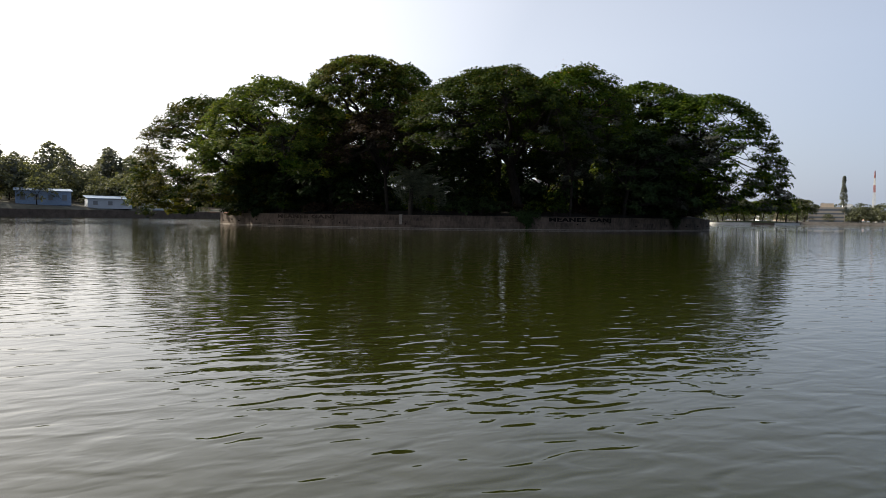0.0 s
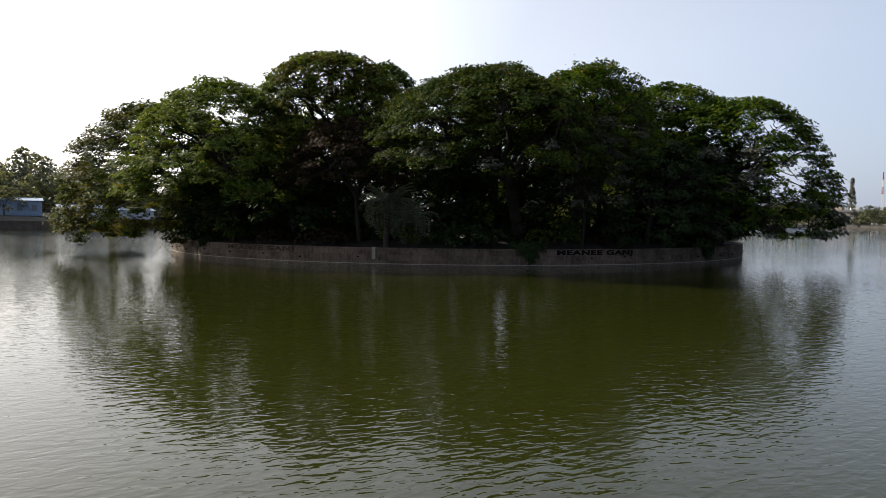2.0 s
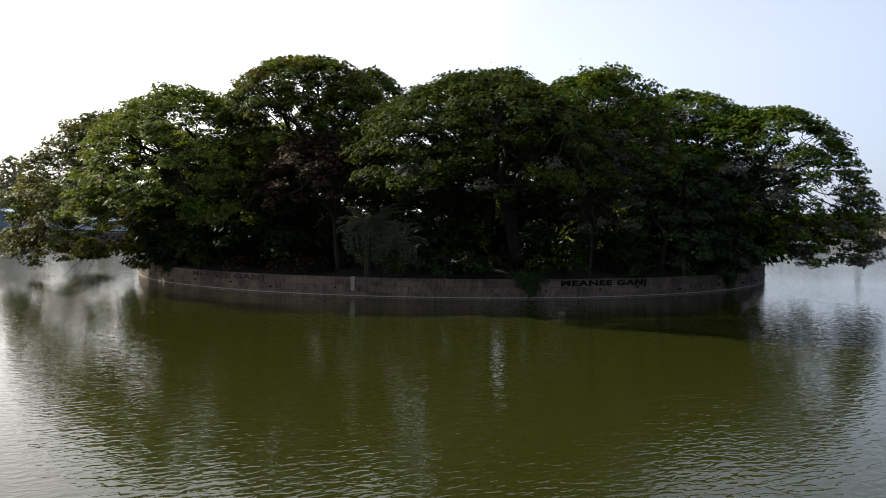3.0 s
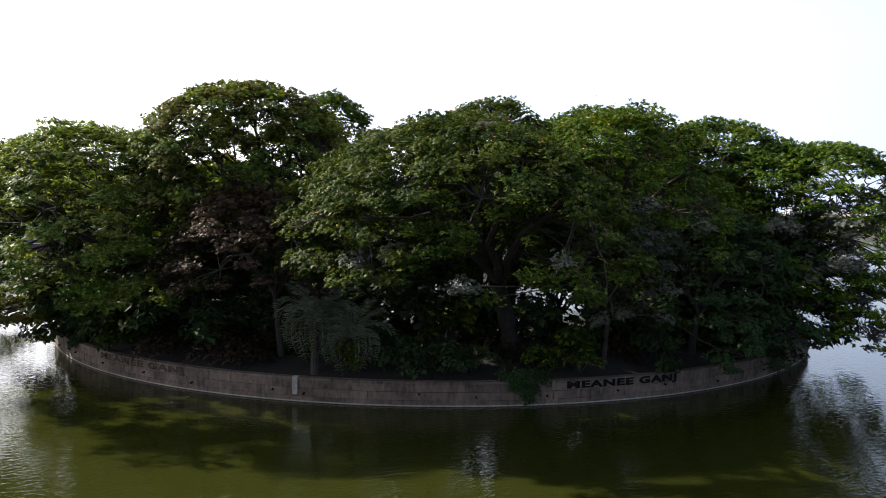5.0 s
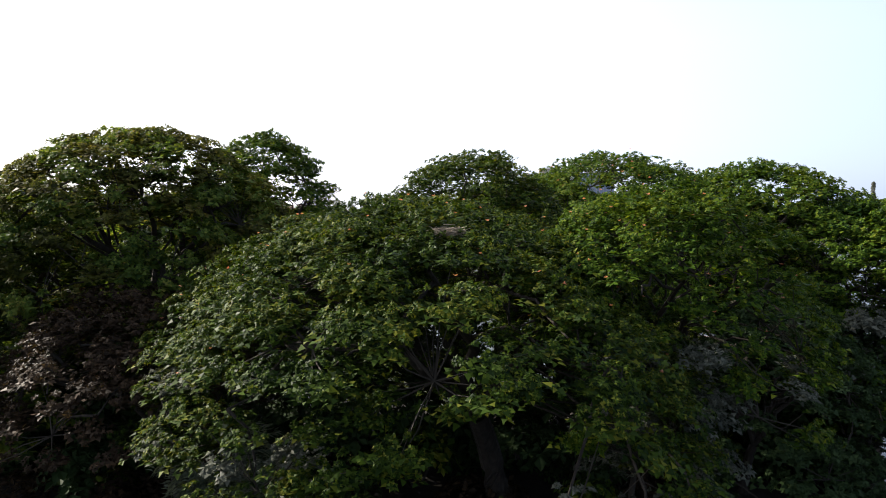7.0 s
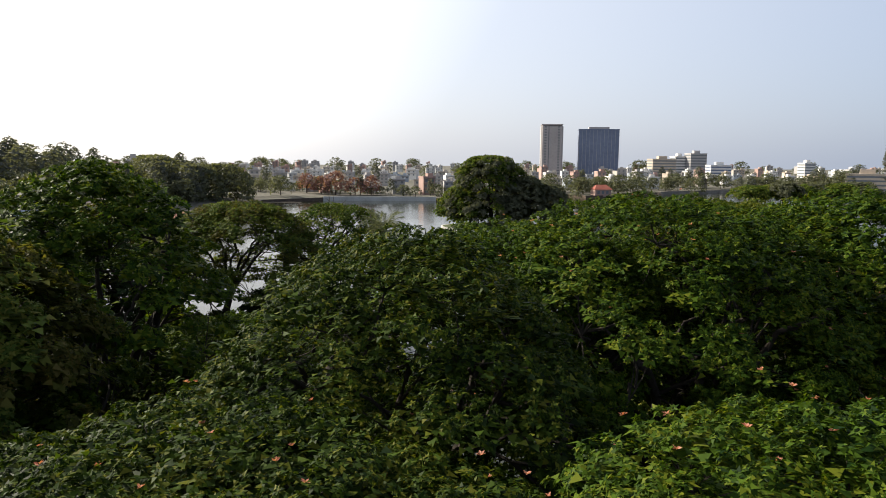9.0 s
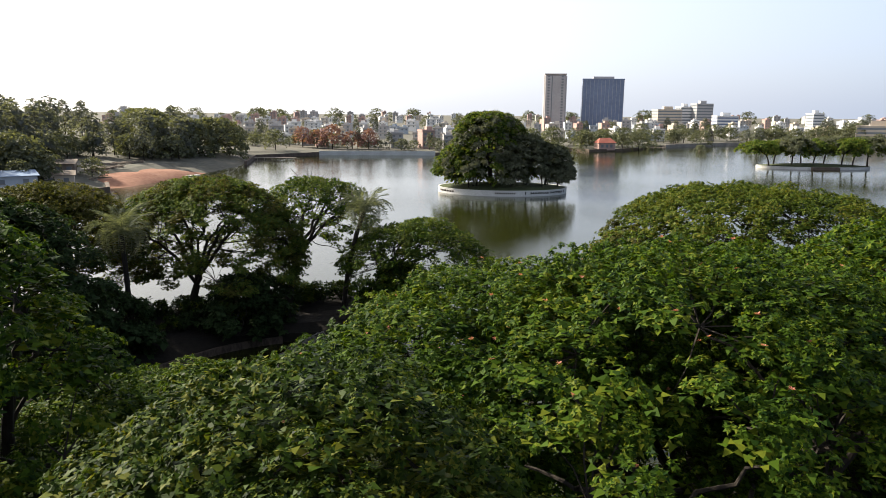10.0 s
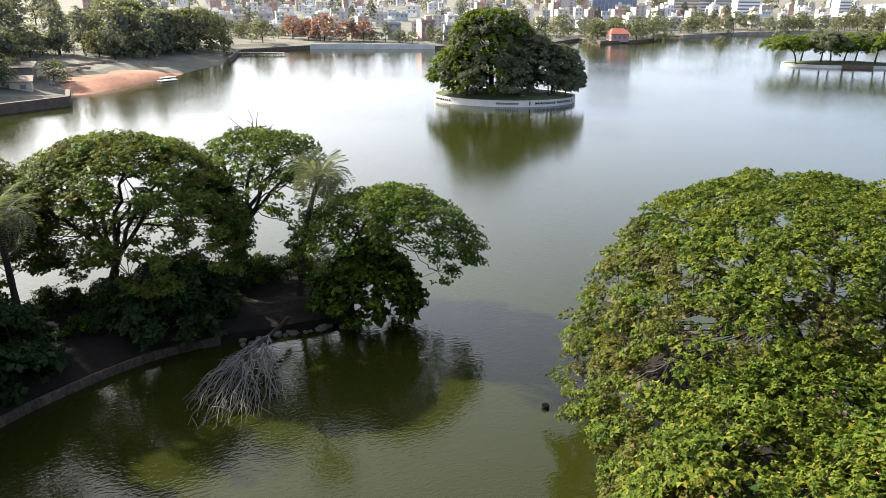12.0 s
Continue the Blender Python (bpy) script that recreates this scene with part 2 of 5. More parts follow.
def tubes(lines):
    """Vertices and faces of tapered tubes: each line is (points, radii, sides)."""
    verts, faces, at = [], [], 0
    for pts, radii, sides in lines:
        pts, radii = np.asarray(pts, float), np.asarray(radii, float)
        along = np.gradient(pts, axis=0)
        along /= np.linalg.norm(along, axis=1)[:, None] + 1e-9
        ref = np.where(np.abs(along[:, 2:3]) > 0.9, [[1.0, 0, 0]], [[0, 0, 1.0]])
        u = np.cross(along, ref)
        u /= np.linalg.norm(u, axis=1)[:, None] + 1e-9
        v = np.cross(along, u)
        a = np.arange(sides) * 2 * np.pi / sides
        ring = pts[:, None] + radii[:, None, None] * (np.cos(a)[None, :, None] * u[:, None] + np.sin(a)[None, :, None] * v[:, None])
        verts.append(ring.reshape(-1, 3))
        n = len(pts)
        i, j = np.meshgrid(np.arange(n - 1), np.arange(sides), indexing="ij")
        k = (j + 1) % sides
        faces.append((at + np.stack([i * sides + j, i * sides + k, (i + 1) * sides + k, (i + 1) * sides + j], -1)).reshape(-1, 4))
        at += n * sides
    return np.concatenate(verts), np.concatenate(faces)


def curve_line(a, b, c, n):
    """n + 1 points of the quadratic curve from a by b to c."""
    s = np.linspace(0, 1, n + 1)[:, None]
    return (1 - s) ** 2 * np.asarray(a, float) + 2 * s * (1 - s) * np.asarray(b, float) + s * s * np.asarray(c, float)


def rosettes(rng, centres, normals, leaves, length, width, droop=0.25, fine=False):
    """Whorls of folded leaves round the centres; fine ones are narrow blades."""
    n = len(centres)
    ref = np.where(np.abs(normals[:, 2:3]) > 0.9, [[1.0, 0, 0]], [[0, 0, 1.0]])
    u = np.cross(normals, ref)
    u /= np.linalg.norm(u, axis=1)[:, None]
    v = np.cross(normals, u)
    a = (np.arange(leaves)[None] + rng.random((n, leaves)) * 0.9) * 2 * np.pi / leaves + rng.random((n, 1)) * 6.28
    tilt = rng.normal(0.12 - droop, 0.24, (n, leaves))
    flat = np.cos(a)[..., None] * u[:, None] + np.sin(a)[..., None] * v[:, None]
    side = -np.sin(a)[..., None] * u[:, None] + np.cos(a)[..., None] * v[:, None]
    out = flat * np.cos(tilt)[..., None] + normals[:, None] * np.sin(tilt)[..., None]
    up = normals[:, None] * np.cos(tilt)[..., None] - flat * np.sin(tilt)[..., None]
    ln = length * rng.uniform(0.65, 1.25, (n, leaves))[..., None]
    base = centres[:, None] + 0.12 * ln * out
    wd = width / length * ln
    lift = rng.normal(0.0, 0.25, (n, leaves))[..., None]
    left = base + 0.55 * ln * out + wd * (side + lift * up) + 0.06 * ln * up
    right = base + 0.55 * ln * out - wd * (side + lift * up) + 0.06 * ln * up
    tip = base + ln * out - 0.10 * ln * up
    if fine:
        low = base + 0.22 * ln * out
        verts = np.stack([low + wd * (side + lift * up), tip, low - wd * (side + lift * up)], 2).reshape(-1, 3)
        return verts, np.arange(len(verts)).reshape(-1, 3)
    verts = np.stack([base, left, tip, right], 2).reshape(-1, 3)
    return verts, np.arange(len(verts)).reshape(-1, 4)


def leaf_pads(rng, pads, radii, normals, per_pad, leaves, length, width, rise=0.30, droop=0.16, fine=False, core=0):
    """Leafy clumps: each pad is a low cushion of rounded tufts, each tuft a few whorls of leaves turned outwards.
    core: leaf area, against the cushion's own, of oversized leaves added inside it to block light."""
    n = len(pads)
    each = 4 if per_pad >= 16 else 1
    tufts = np.maximum(3, (per_pad / each * (radii / radii.mean()) ** 2 * rng.uniform(0.8, 1.25, n)).astype(int))
    idx = np.repeat(np.arange(n), tufts)
    m = len(idx)
    k = np.arange(m) - np.repeat(np.cumsum(tufts) - tufts, tufts)
    rr = np.sqrt((k + 0.5) / tufts[idx])
    a = k * 2.39996 + (rng.random(n) * 6.28)[idx] + rng.normal(0, 0.3, m)
    nn = normals[idx]
    ref = np.where(np.abs(nn[:, 2:3]) > 0.9, [[1.0, 0, 0]], [[0, 0, 1.0]])
    u = np.cross(nn, ref)
    u /= np.linalg.norm(u, axis=1)[:, None]
    v = np.cross(nn, u)
    r = radii[idx]
    spread = rr * r * (1 + 0.20 * np.sin(3 * a + idx * 1.7) + 0.12 * np.sin(5 * a + idx))
    round_ = np.cos(a)[:, None] * u + np.sin(a)[:, None] * v
    p = pads[idx] + spread[:, None] * round_ + nn * (rise * r * (1 - rr**2) + rng.normal(0, 0.06, m) * r)[:, None]
    lean = nn + 0.75 * rr[:, None] * round_
    heart = 0.72 * r / np.sqrt(tufts[idx])
    j = np.repeat(np.arange(m), each)
    d = lean[j] + rng.normal(0, 0.36, (len(j), 3))
    d /= np.linalg.norm(d, axis=1)[:, None]
    where_ = p[j] + d * (heart[j] * rng.uniform(0.45, 1.0, len(j)))[:, None]
    out = rosettes(rng, where_, d, leaves, length, width, droop, fine)
    # added oversized leaves: they make the crown opaque and darken its gaps
    if core:
        ln, wd = 2.1 * length, 2.2 * width
        c = np.repeat(np.arange(n), (core * 3.1416 * radii**2 / (4.5 * ln * wd)).astype(int) + 1)
        spot = pads[c] - normals[c] * 0.2 * radii[c][:, None] + rng.normal(0, 0.45, (len(c), 3)) * radii[c][:, None] * (1, 1, 0.3)
        out = merged(out, rosettes(rng, spot, normals[c], 5, ln, wd, droop, fine))
    return out


def merged(*pairs):
    verts, faces, at = [], [], 0
    for v, f in pairs:
        verts.append(v)
        faces.append(f + at)
        at += len(v)
    return np.concatenate(verts), np.concatenate(faces)


def dome_tree(seed, base, centre, radius, top, rim, pads=130, per_pad=24, leaves=5, length=0.38, width=0.115,
              skirt=0.30, inner=0.22, limbs=7, trunk=0.5, leaf=LEAF, bark=BARK, label="", name="rain_tree", category="tree",
              group="", squash=1.0, shape=2.5, fork=0.34, gaps=0.0, tilt=0.55, fine=False, second=None, lump=0.65, twigs=True, blossom=0, core=1.25):
    """A spreading umbrella tree: trunk and limbs carry flat leaf clumps laid out over a dome."""
    rng = np.random.default_rng(seed)
    bx, by, bz = base
    cx, cy = centre[0] - bx, centre[1] - by
    top, rim = top - bz, rim - bz
    ph = rng.random(6) * 6.28

    def edge(a):
        return radius * (1 + 0.10 * np.sin(2 * a + ph[0]) + 0.08 * np.sin(3 * a + ph[1]) + 0.05 * np.sin(5 * a + ph[2]))

    bumps = np.stack([rng.uniform(-0.8, 0.8, 9) * radius, rng.uniform(-0.8, 0.8, 9) * radius, rng.uniform(-0.9, 0.9, 9) * lump, rng.uniform(0.18, 0.34, 9) * radius], 1)

    def roof(x, y):
        a = np.arctan2(y, x)
        q = np.clip(np.hypot(x, y) / edge(a), 0, 1)
        z = rim + (top - rim) * (1 - q**shape) ** 0.64
        for ux, uy, h, s in bumps:
            z = z + h * np.exp(-((x - ux) ** 2 + (y - uy) ** 2) / (2 * s * s)) * (1 - 0.6 * q)
        return z

    i = np.arange(pads)
    a = i * 2.39996 + rng.normal(0, 0.12, pads) + ph[3]
    q = np.sqrt((i + 0.5) / pads) * 0.98 + rng.normal(0, 0.015, pads)
    x, y = q * edge(a) * np.cos(a), q * edge(a) * np.sin(a) * squash
    z = roof(x, y) + rng.normal(0, 0.15, pads)
    z += top - 0.2 - z.max()
    ns, ni = int(pads * skirt), int(pads * inner)
    a2 = rng.random(ns) * 6.28
    q2 = rng.uniform(0.78, 1.03, ns)
    x2, y2 = q2 * edge(a2) * np.cos(a2), q2 * edge(a2) * np.sin(a2) * squash
    z2 = rim + rng.uniform(-0.16, 0.42, ns) * (top - rim) * (1.25 - q2 * 0.6) - 0.4
    a3 = rng.random(ni) * 6.28
    q3 = rng.uniform(0.25, 0.9, ni)
    x3, y3 = q3 * edge(a3) * np.cos(a3), q3 * edge(a3) * np.sin(a3) * squash
    z3 = roof(x3, y3) - rng.uniform(0.10, 0.34, ni) * (top - rim) - 0.5
    px_, py_, pz_ = np.r_[x, x2, x3] + cx, np.r_[y, y2, y3] + cy, np.r_[z, z2, z3]
    centres = np.stack([px_, py_, pz_], 1)
    size = 1.28 * radius / math.sqrt(pads)
    radii = size * rng.uniform(0.75, 1.3, len(centres)) * np.r_[np.ones(pads), np.full(ns, 0.9), np.full(ni, 0.8)]
    if gaps:
        keep = rng.random(len(centres)) > gaps
        centres, radii = centres[keep], radii[keep]
    outward = np.stack([centres[:, 0] - cx, centres[:, 1] - cy, np.zeros(len(centres))], 1) / radius
    normals = np.array([0, 0, 1.0]) + tilt * outward * np.linalg.norm(outward, axis=1)[:, None] + rng.normal(0, 0.10, (len(centres), 3))
    normals /= np.linalg.norm(normals, axis=1)[:, None]

    # wood: trunk, limbs to the dome's underside, branches to groups of clumps, twigs to clumps
    wood = []
    fork_at = np.array([cx * 0.35, cy * 0.35, rim * 0.25 + (top - 0) * fork * 0.75])
    stem = curve_line((0, 0, -0.5), (cx * 0.05 + rng.normal(0, 0.2), cy * 0.05, fork_at[2] * 0.5), fork_at, 6)
    wood.append((stem, np.linspace(trunk * 1.25, trunk * 0.85, 7) * np.r_[1.25, np.ones(6)], 10))
    ends, samples = [], []
    for k in range(limbs):
        a = (k + rng.uniform(-0.25, 0.25)) * 6.283 / limbs + ph[4]
        r = edge(a) * rng.uniform(0.55, 0.78)
        ex, ey = r * math.cos(a), r * math.sin(a) * squash
        end = np.array([cx + ex, cy + ey, float(roof(np.array(ex), np.array(ey))) - 0.9])
        mid = fork_at + (end - fork_at) * np.array([0.42, 0.42, 0.72]) + rng.normal(0, 0.5, 3)
        nseg = 9 if twigs else 4
        line = curve_line(fork_at, mid, end, nseg)
        line[1:-1] += rng.normal(0, 0.16, (nseg - 1, 3))
        wood.append((line, np.linspace(trunk * 0.55, 0.06, nseg + 1), 7 if twigs else 4))
        samples.append(line[nseg // 3:])
        for j, turn in () if not twigs else ((4, 0.5), (5, -0.5), (7, 0.3), (8, -0.3)):
            b = a + turn * rng.uniform(0.7, 1.3)
            r2 = edge(b) * rng.uniform(0.5, 0.95)
            ex, ey = r2 * math.cos(b), r2 * math.sin(b) * squash
            tip = np.array([cx + ex, cy + ey, float(roof(np.array(ex), np.array(ey))) - rng.uniform(0.7, 1.6)])
            side = curve_line(line[j], (line[j] + tip) / 2 + np.array([0, 0, rng.uniform(-0.2, 0.7)]) + rng.normal(0, 0.4, 3), tip, 6)
            side[1:-1] += rng.normal(0, 0.13, (5, 3))
            wood.append((side, np.linspace(trunk * 0.16, 0.03, 7), 5))
            samples.append(side[2:])
    samples = np.concatenate(samples)
    groups = max(6, len(centres) // 7)
    seeds = centres[rng.choice(len(centres), groups, replace=False)]
    owner = np.argmin(((centres[:, None] - seeds[None]) ** 2).sum(-1), 1)
    for g in range(groups):
        mine = centres[owner == g]
        if not len(mine):
            continue
        hub = mine.mean(0) - np.array([0, 0, 0.7])
        d = ((samples - hub) ** 2).sum(1) + 6 * np.maximum(0, samples[:, 2] - hub[2]) ** 2
        start = samples[np.argmin(d)]
        line = curve_line(start, (start + hub) / 2 + np.array([0, 0, -0.2]) + rng.normal(0, 0.4, 3), hub, 5)
        line[1:-1] += rng.normal(0, 0.09, (4, 3))
        wood.append((line, np.linspace(0.055, 0.03, 6), 4))
        if twigs:
            for p in mine:
                wood.append((curve_line(hub, (hub + p) / 2 + rng.normal(0, 0.15, 3) - np.array([0, 0, 0.15]), p, 2), (0.028, 0.02, 0.009), 3))
    tree = thing(name, bx, by, bz, label, category, group)
    part("trunk", tubes(wood), bark, tree)
    if blossom:
        spots = centres[: int(pads * 0.9)][rng.choice(int(pads * 0.9) - 1, blossom, replace=False)] + np.array([0, 0, 0.3]) + rng.normal(0, 0.3, (blossom, 3))
        part("blossom", rosettes(rng, spots, np.tile([0, 0, 1.0], (blossom, 1)), 9, 0.075, 0.02, -0.5), BLOSSOM, tree, "small pink blossoms")
    if second:
        mat2, share, low = second
        pick = (rng.random(len(centres)) < share) & (centres[:, 2] < rim + low * (top - rim))
        if pick.any():
            part("foliage", leaf_pads(rng, centres[pick], radii[pick], normals[pick], per_pad, leaves, length, width, fine=fine, core=core), mat2, tree, "whitened lower leaves" if mat2 is LEAF_PALE else "")
        centres, radii, normals = centres[~pick], radii[~pick], normals[~pick]
    part("crown", leaf_pads(rng, centres, radii, normals, per_pad, leaves, length, width, fine=fine, core=core), leaf, tree)
    return tree


# ---- lake and ground ----
SHORE = [(-140, -240), (-175, -60), (-165, 90), (-128, 205), (-97, 250), (-84, 269), (-93, 285), (-90, 303), (-83, 335), (-80, 382), (-88, 428),
         (-58, 462), (0, 470), (60, 498), (88, 545), (97, 522), (121, 537), (162, 590), (225, 640), (330, 655), (430, 590), (455, 400), (400, 180), (330, -40), (260, -260), (40, -330)]


def lake_distance(x, y):
    """Metres to the shore line, below nought on the water."""
    pts = np.array(SHORE, float)
    best, inside = np.full(x.shape, 1e9), np.zeros(x.shape, bool)
    for (ax, ay), (bx, by) in zip(pts, np.roll(pts, -1, 0)):
        s = np.clip(((x - ax) * (bx - ax) + (y - ay) * (by - ay)) / ((bx - ax) ** 2 + (by - ay) ** 2), 0, 1)
        best = np.minimum(best, np.hypot(x - ax - s * (bx - ax), y - ay - s * (by - ay)))
        cross = ((ay > y) != (by > y)) & (x < (bx - ax) * (y - ay) / (by - ay + 1e-12) + ax)
        inside ^= cross
    return np.where(inside, -best, best)


def land_height(x, y):
    d = lake_distance(x, y)
    z = np.clip(0.35 * d, -2.0, 1.7) + np.clip(d - 10, 0, 150) * 0.015
    left_hill = 11.0 * np.exp(-((x + 230) ** 2) / 9000 - ((y - 360) ** 2) / 26000)
    return z + np.where(d > 12, left_hill + 0.3 * np.sin(x * 0.05) * np.cos(y * 0.04), 0)


xs = np.concatenate([np.linspace(-4500, -420, 12), np.arange(-400, 600, 6.0), np.linspace(640, 4500, 12)])
ys = np.concatenate([np.linspace(-3000, -400, 8), np.arange(-380, 760, 6.0), np.linspace(800, 4800, 14)])
gx, gy = np.meshgrid(xs, ys)
gz = land_height(gx, gy)
nx, ny = len(xs), len(ys)
ii, jj = np.meshgrid(np.arange(ny - 1), np.arange(nx - 1), indexing="ij")
gf = np.stack([ii * nx + jj, ii * nx + jj + 1, (ii + 1) * nx + jj + 1, (ii + 1) * nx + jj], -1).reshape(-1, 4)
ground = part("ground", (np.stack([gx, gy, gz], -1).reshape(-1, 3), gf), GROUND)
tagged(ground, "dusty brown and green land round the lake", "ground", kind="structure")
wbm = bmesh.new()
bmesh.ops.create_grid(wbm, x_segments=1, y_segments=1, size=560, matrix=Matrix.Translation((130, 160, 0)))
water = part("water", wbm, WATER)
tagged(water, "murky olive green lake water with small ripples", "lake water", kind="structure")


# ---- the ring island: land open to a lagoon, a stone wall round it ----
IX, IY, IRX, IRY = 3.2, 119.0, 38.4, 41.3


def outer(a, grow=0.0):
    return np.array([IX + (IRX + grow) * np.cos(a), IY + (IRY + grow) * np.sin(a)])


A0, A1 = radians(93), radians(413)
LAGOON = [(3.0, 150.5), (2.0, 148.4), (-1.8, 147.0), (-9.0, 143.8), (-12.0, 141.7), (-14.8, 138.2), (-17.8, 133.5), (-20.2, 127.6), (-20, 119), (-15, 111.5), (-5, 107),
          (7, 105.5), (18, 108), (25.5, 115), (29, 124), (28.7, 133), (26.2, 139.5), (24.8, 145), (25.0, 148.5)]
lag = np.array(LAGOON)
lag_s = np.r_[0, np.cumsum(np.hypot(*np.diff(lag, axis=0).T))]
lag_s /= lag_s[-1]
NS, NC = 260, 9
s_all = np.linspace(0, 1, NS)
inner_pts = np.stack([np.interp(s_all, lag_s, lag[:, 0]), np.interp(s_all, lag_s, lag[:, 1])], 1)
for _ in range(12):
    inner_pts[1:-1] = 0.5 * inner_pts[1:-1] + 0.25 * (inner_pts[:-2] + inner_pts[2:])
# pair each inner point with the outer point in its own direction
ang_in = np.unwrap(np.arctan2((inner_pts[:, 1] - IY) / IRY, (inner_pts[:, 0] - IX) / IRX))
ang_in += 2 * np.pi * round((radians(100) - ang_in[0]) / (2 * np.pi))
ang_in = np.maximum.accumulate(ang_in)
w_end = np.clip(np.minimum(s_all, 1 - s_all) / 0.08, 0, 1)
ang = np.interp(s_all, [0, 1], [A0, A1]) * (1 - w_end) + np.clip(ang_in, A0, A1) * w_end
ang = np.maximum.accumulate(ang)
outer_pts = np.array([outer(a, -0.35) for a in ang])
WALL_TOP = 1.5
verts = []
for k in range(NS):
    for c in range(NC):
        f = c / (NC - 1)
        p = outer_pts[k] * (1 - f) + inner_pts[k] * f
        z = 1.38 + 0.75 * math.sin(math.pi * min(1, f * 1.15) ** 0.7) * min(1, 4 * min(s_all[k], 1 - s_all[k]) + 0.2)
        z += 0.22 * noise.noise((p[0] * 0.35, p[1] * 0.35, 0.0)) - (0.55 if c == NC - 1 else 0)
        verts.append((p[0], p[1], z))
verts += [(*outer_pts[k], -1.5) for k in range(NS)] + [(*inner_pts[k], -1.5) for k in range(NS)]
faces = [(k * NC + c, (k + 1) * NC + c, (k + 1) * NC + c + 1, k * NC + c + 1) for k in range(NS - 1) for c in range(NC - 1)]
o0, i0 = NS * NC, NS * NC + NS
faces += [(o0 + k, o0 + k + 1, (k + 1) * NC, k * NC) for k in range(NS - 1)]
faces += [(i0 + k + 1, i0 + k, k * NC + NC - 1, (k + 1) * NC + NC - 1) for k in range(NS - 1)]
for k in (0, NS - 1):
    faces.append([o0 + k] + [k * NC + c for c in range(NC)] + [i0 + k])
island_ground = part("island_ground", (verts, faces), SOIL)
tagged(island_ground, "brown soil of the wooded ring island, tree shade darkened into it", "island", kind="structure")


def wall_ribbon(name, curve, profile, mat, parent=None):
    """A wall of the given profile (offset outwards, height) along a line of points."""
    curve = np.asarray(curve)
    t = np.gradient(curve, axis=0)
    t /= np.linalg.norm(t, axis=1)[:, None]
    nrm = np.stack([t[:, 1], -t[:, 0]], 1)
    n, m = len(curve), len(profile)
    v = [(*(curve[k] + nrm[k] * o), z) for k in range(n) for o, z in profile]
    f = [(k * m + c, (k + 1) * m + c, (k + 1) * m + (c + 1) % m, k * m + (c + 1) % m) for k in range(n - 1) for c in range(m)]
    f += [list(range(m)), [(n - 1) * m + c for c in reversed(range(m))]]
    return part(name, (v, f), mat, parent)


# outer wall: a mortar core behind courses of stones, a coping on top
wall_line = np.array([outer(a) for a in np.linspace(A0, A1, 420)])
island_wall = wall_ribbon("wall_island", wall_line, [(-0.42, -1.5), (-0.03, -1.5), (-0.03, WALL_TOP - 0.16), (-0.42, WALL_TOP - 0.16)], MORTAR)
tagged(island_wall, "weathered grey stone retaining wall round the ring island", "wall", kind="structure")
inner_wall = wall_ribbon("wall_lagoon", inner_pts[::-1][2:-24], [(-0.3, -1.5), (0.30, -1.5), (0.22, 0.62), (0.2, 0.70), (-1.1, 0.80), (-1.1, -1.5)], STONE)
tagged(inner_wall, "low weathered concrete wall along the lagoon", "wall", kind="structure")
front_line = np.array([outer(a) for a in np.linspace(radians(184), radians(356), 260)])
tide = wall_ribbon("tide_line", front_line, [(-0.02, 0.03), (0.085, 0.03), (0.082, 0.10), (-0.02, 0.10)], CONCRETE, island_wall)
tide["label"] = "pale lime deposit along the waterline"
back_lines = [np.linspace(A0, radians(183), 90), np.linspace(radians(357), A1, 70)]
for line in back_lines:
    wall_ribbon("wall_facing", np.array([outer(a) for a in line]), [(-0.2, -1.4), (0.04, -1.4), (0.02, WALL_TOP - 0.16), (0.08, WALL_TOP - 0.15), (0.08, WALL_TOP), (-0.45, WALL_TOP), (-0.45, WALL_TOP - 0.15), (-0.2, WALL_TOP - 0.16)], STONE, island_wall)


def on_wall(a):
    """Point and outward normal of the island wall at the angle a, and metres per radian there."""
    p = outer(a)
    tx, ty = -IRX * math.sin(a), IRY * math.cos(a)
    ln = math.hypot(tx, ty)
    return p, (ty / ln, -tx / ln), ln


def written(text, size):
    """The flat outline of a word, as arrays of vertices and faces."""
    cu = bpy.data.curves.new("lettering", "FONT")
    cu.body, cu.size, cu.extrude, cu.offset = text, size, 0.0, size * 0.05
    cu.space_character = 1.12
    ob = bpy.data.objects.new("lettering", cu)
    me = bpy.data.meshes.new_from_object(ob)
    v = np.array([tuple(q.co) for q in me.vertices])
    f = [list(q.vertices) for q in me.polygons]
    bpy.data.objects.remove(ob)
    bpy.data.meshes.remove(me)
    return v, f


def bent_sign(text, start, end, low, cap, ring, mat, parent, label, gap=0.05):
    """Painted capitals along a ring wall between two angles."""
    v, f = written(text, 1.0)
    v[:, 0] = (v[:, 0] - v[:, 0].min()) / (v[:, 0].max() - v[:, 0].min())
    v[:, 1] = (v[:, 1] - v[:, 1].min()) / (v[:, 1].max() - v[:, 1].min())
    out = []
    for x, y, _ in v:
        (qx, qy), (ux, uy), _ = ring(start + (end - start) * x)
        out.append((qx + ux * gap, qy + uy * gap, low + cap * y))
    return part("lettering", (out, f), mat, parent, label)


def angle_at(x, front=True):
    return 2 * math.pi - math.acos(max(-1, min(1, (x - IX) / IRX)))


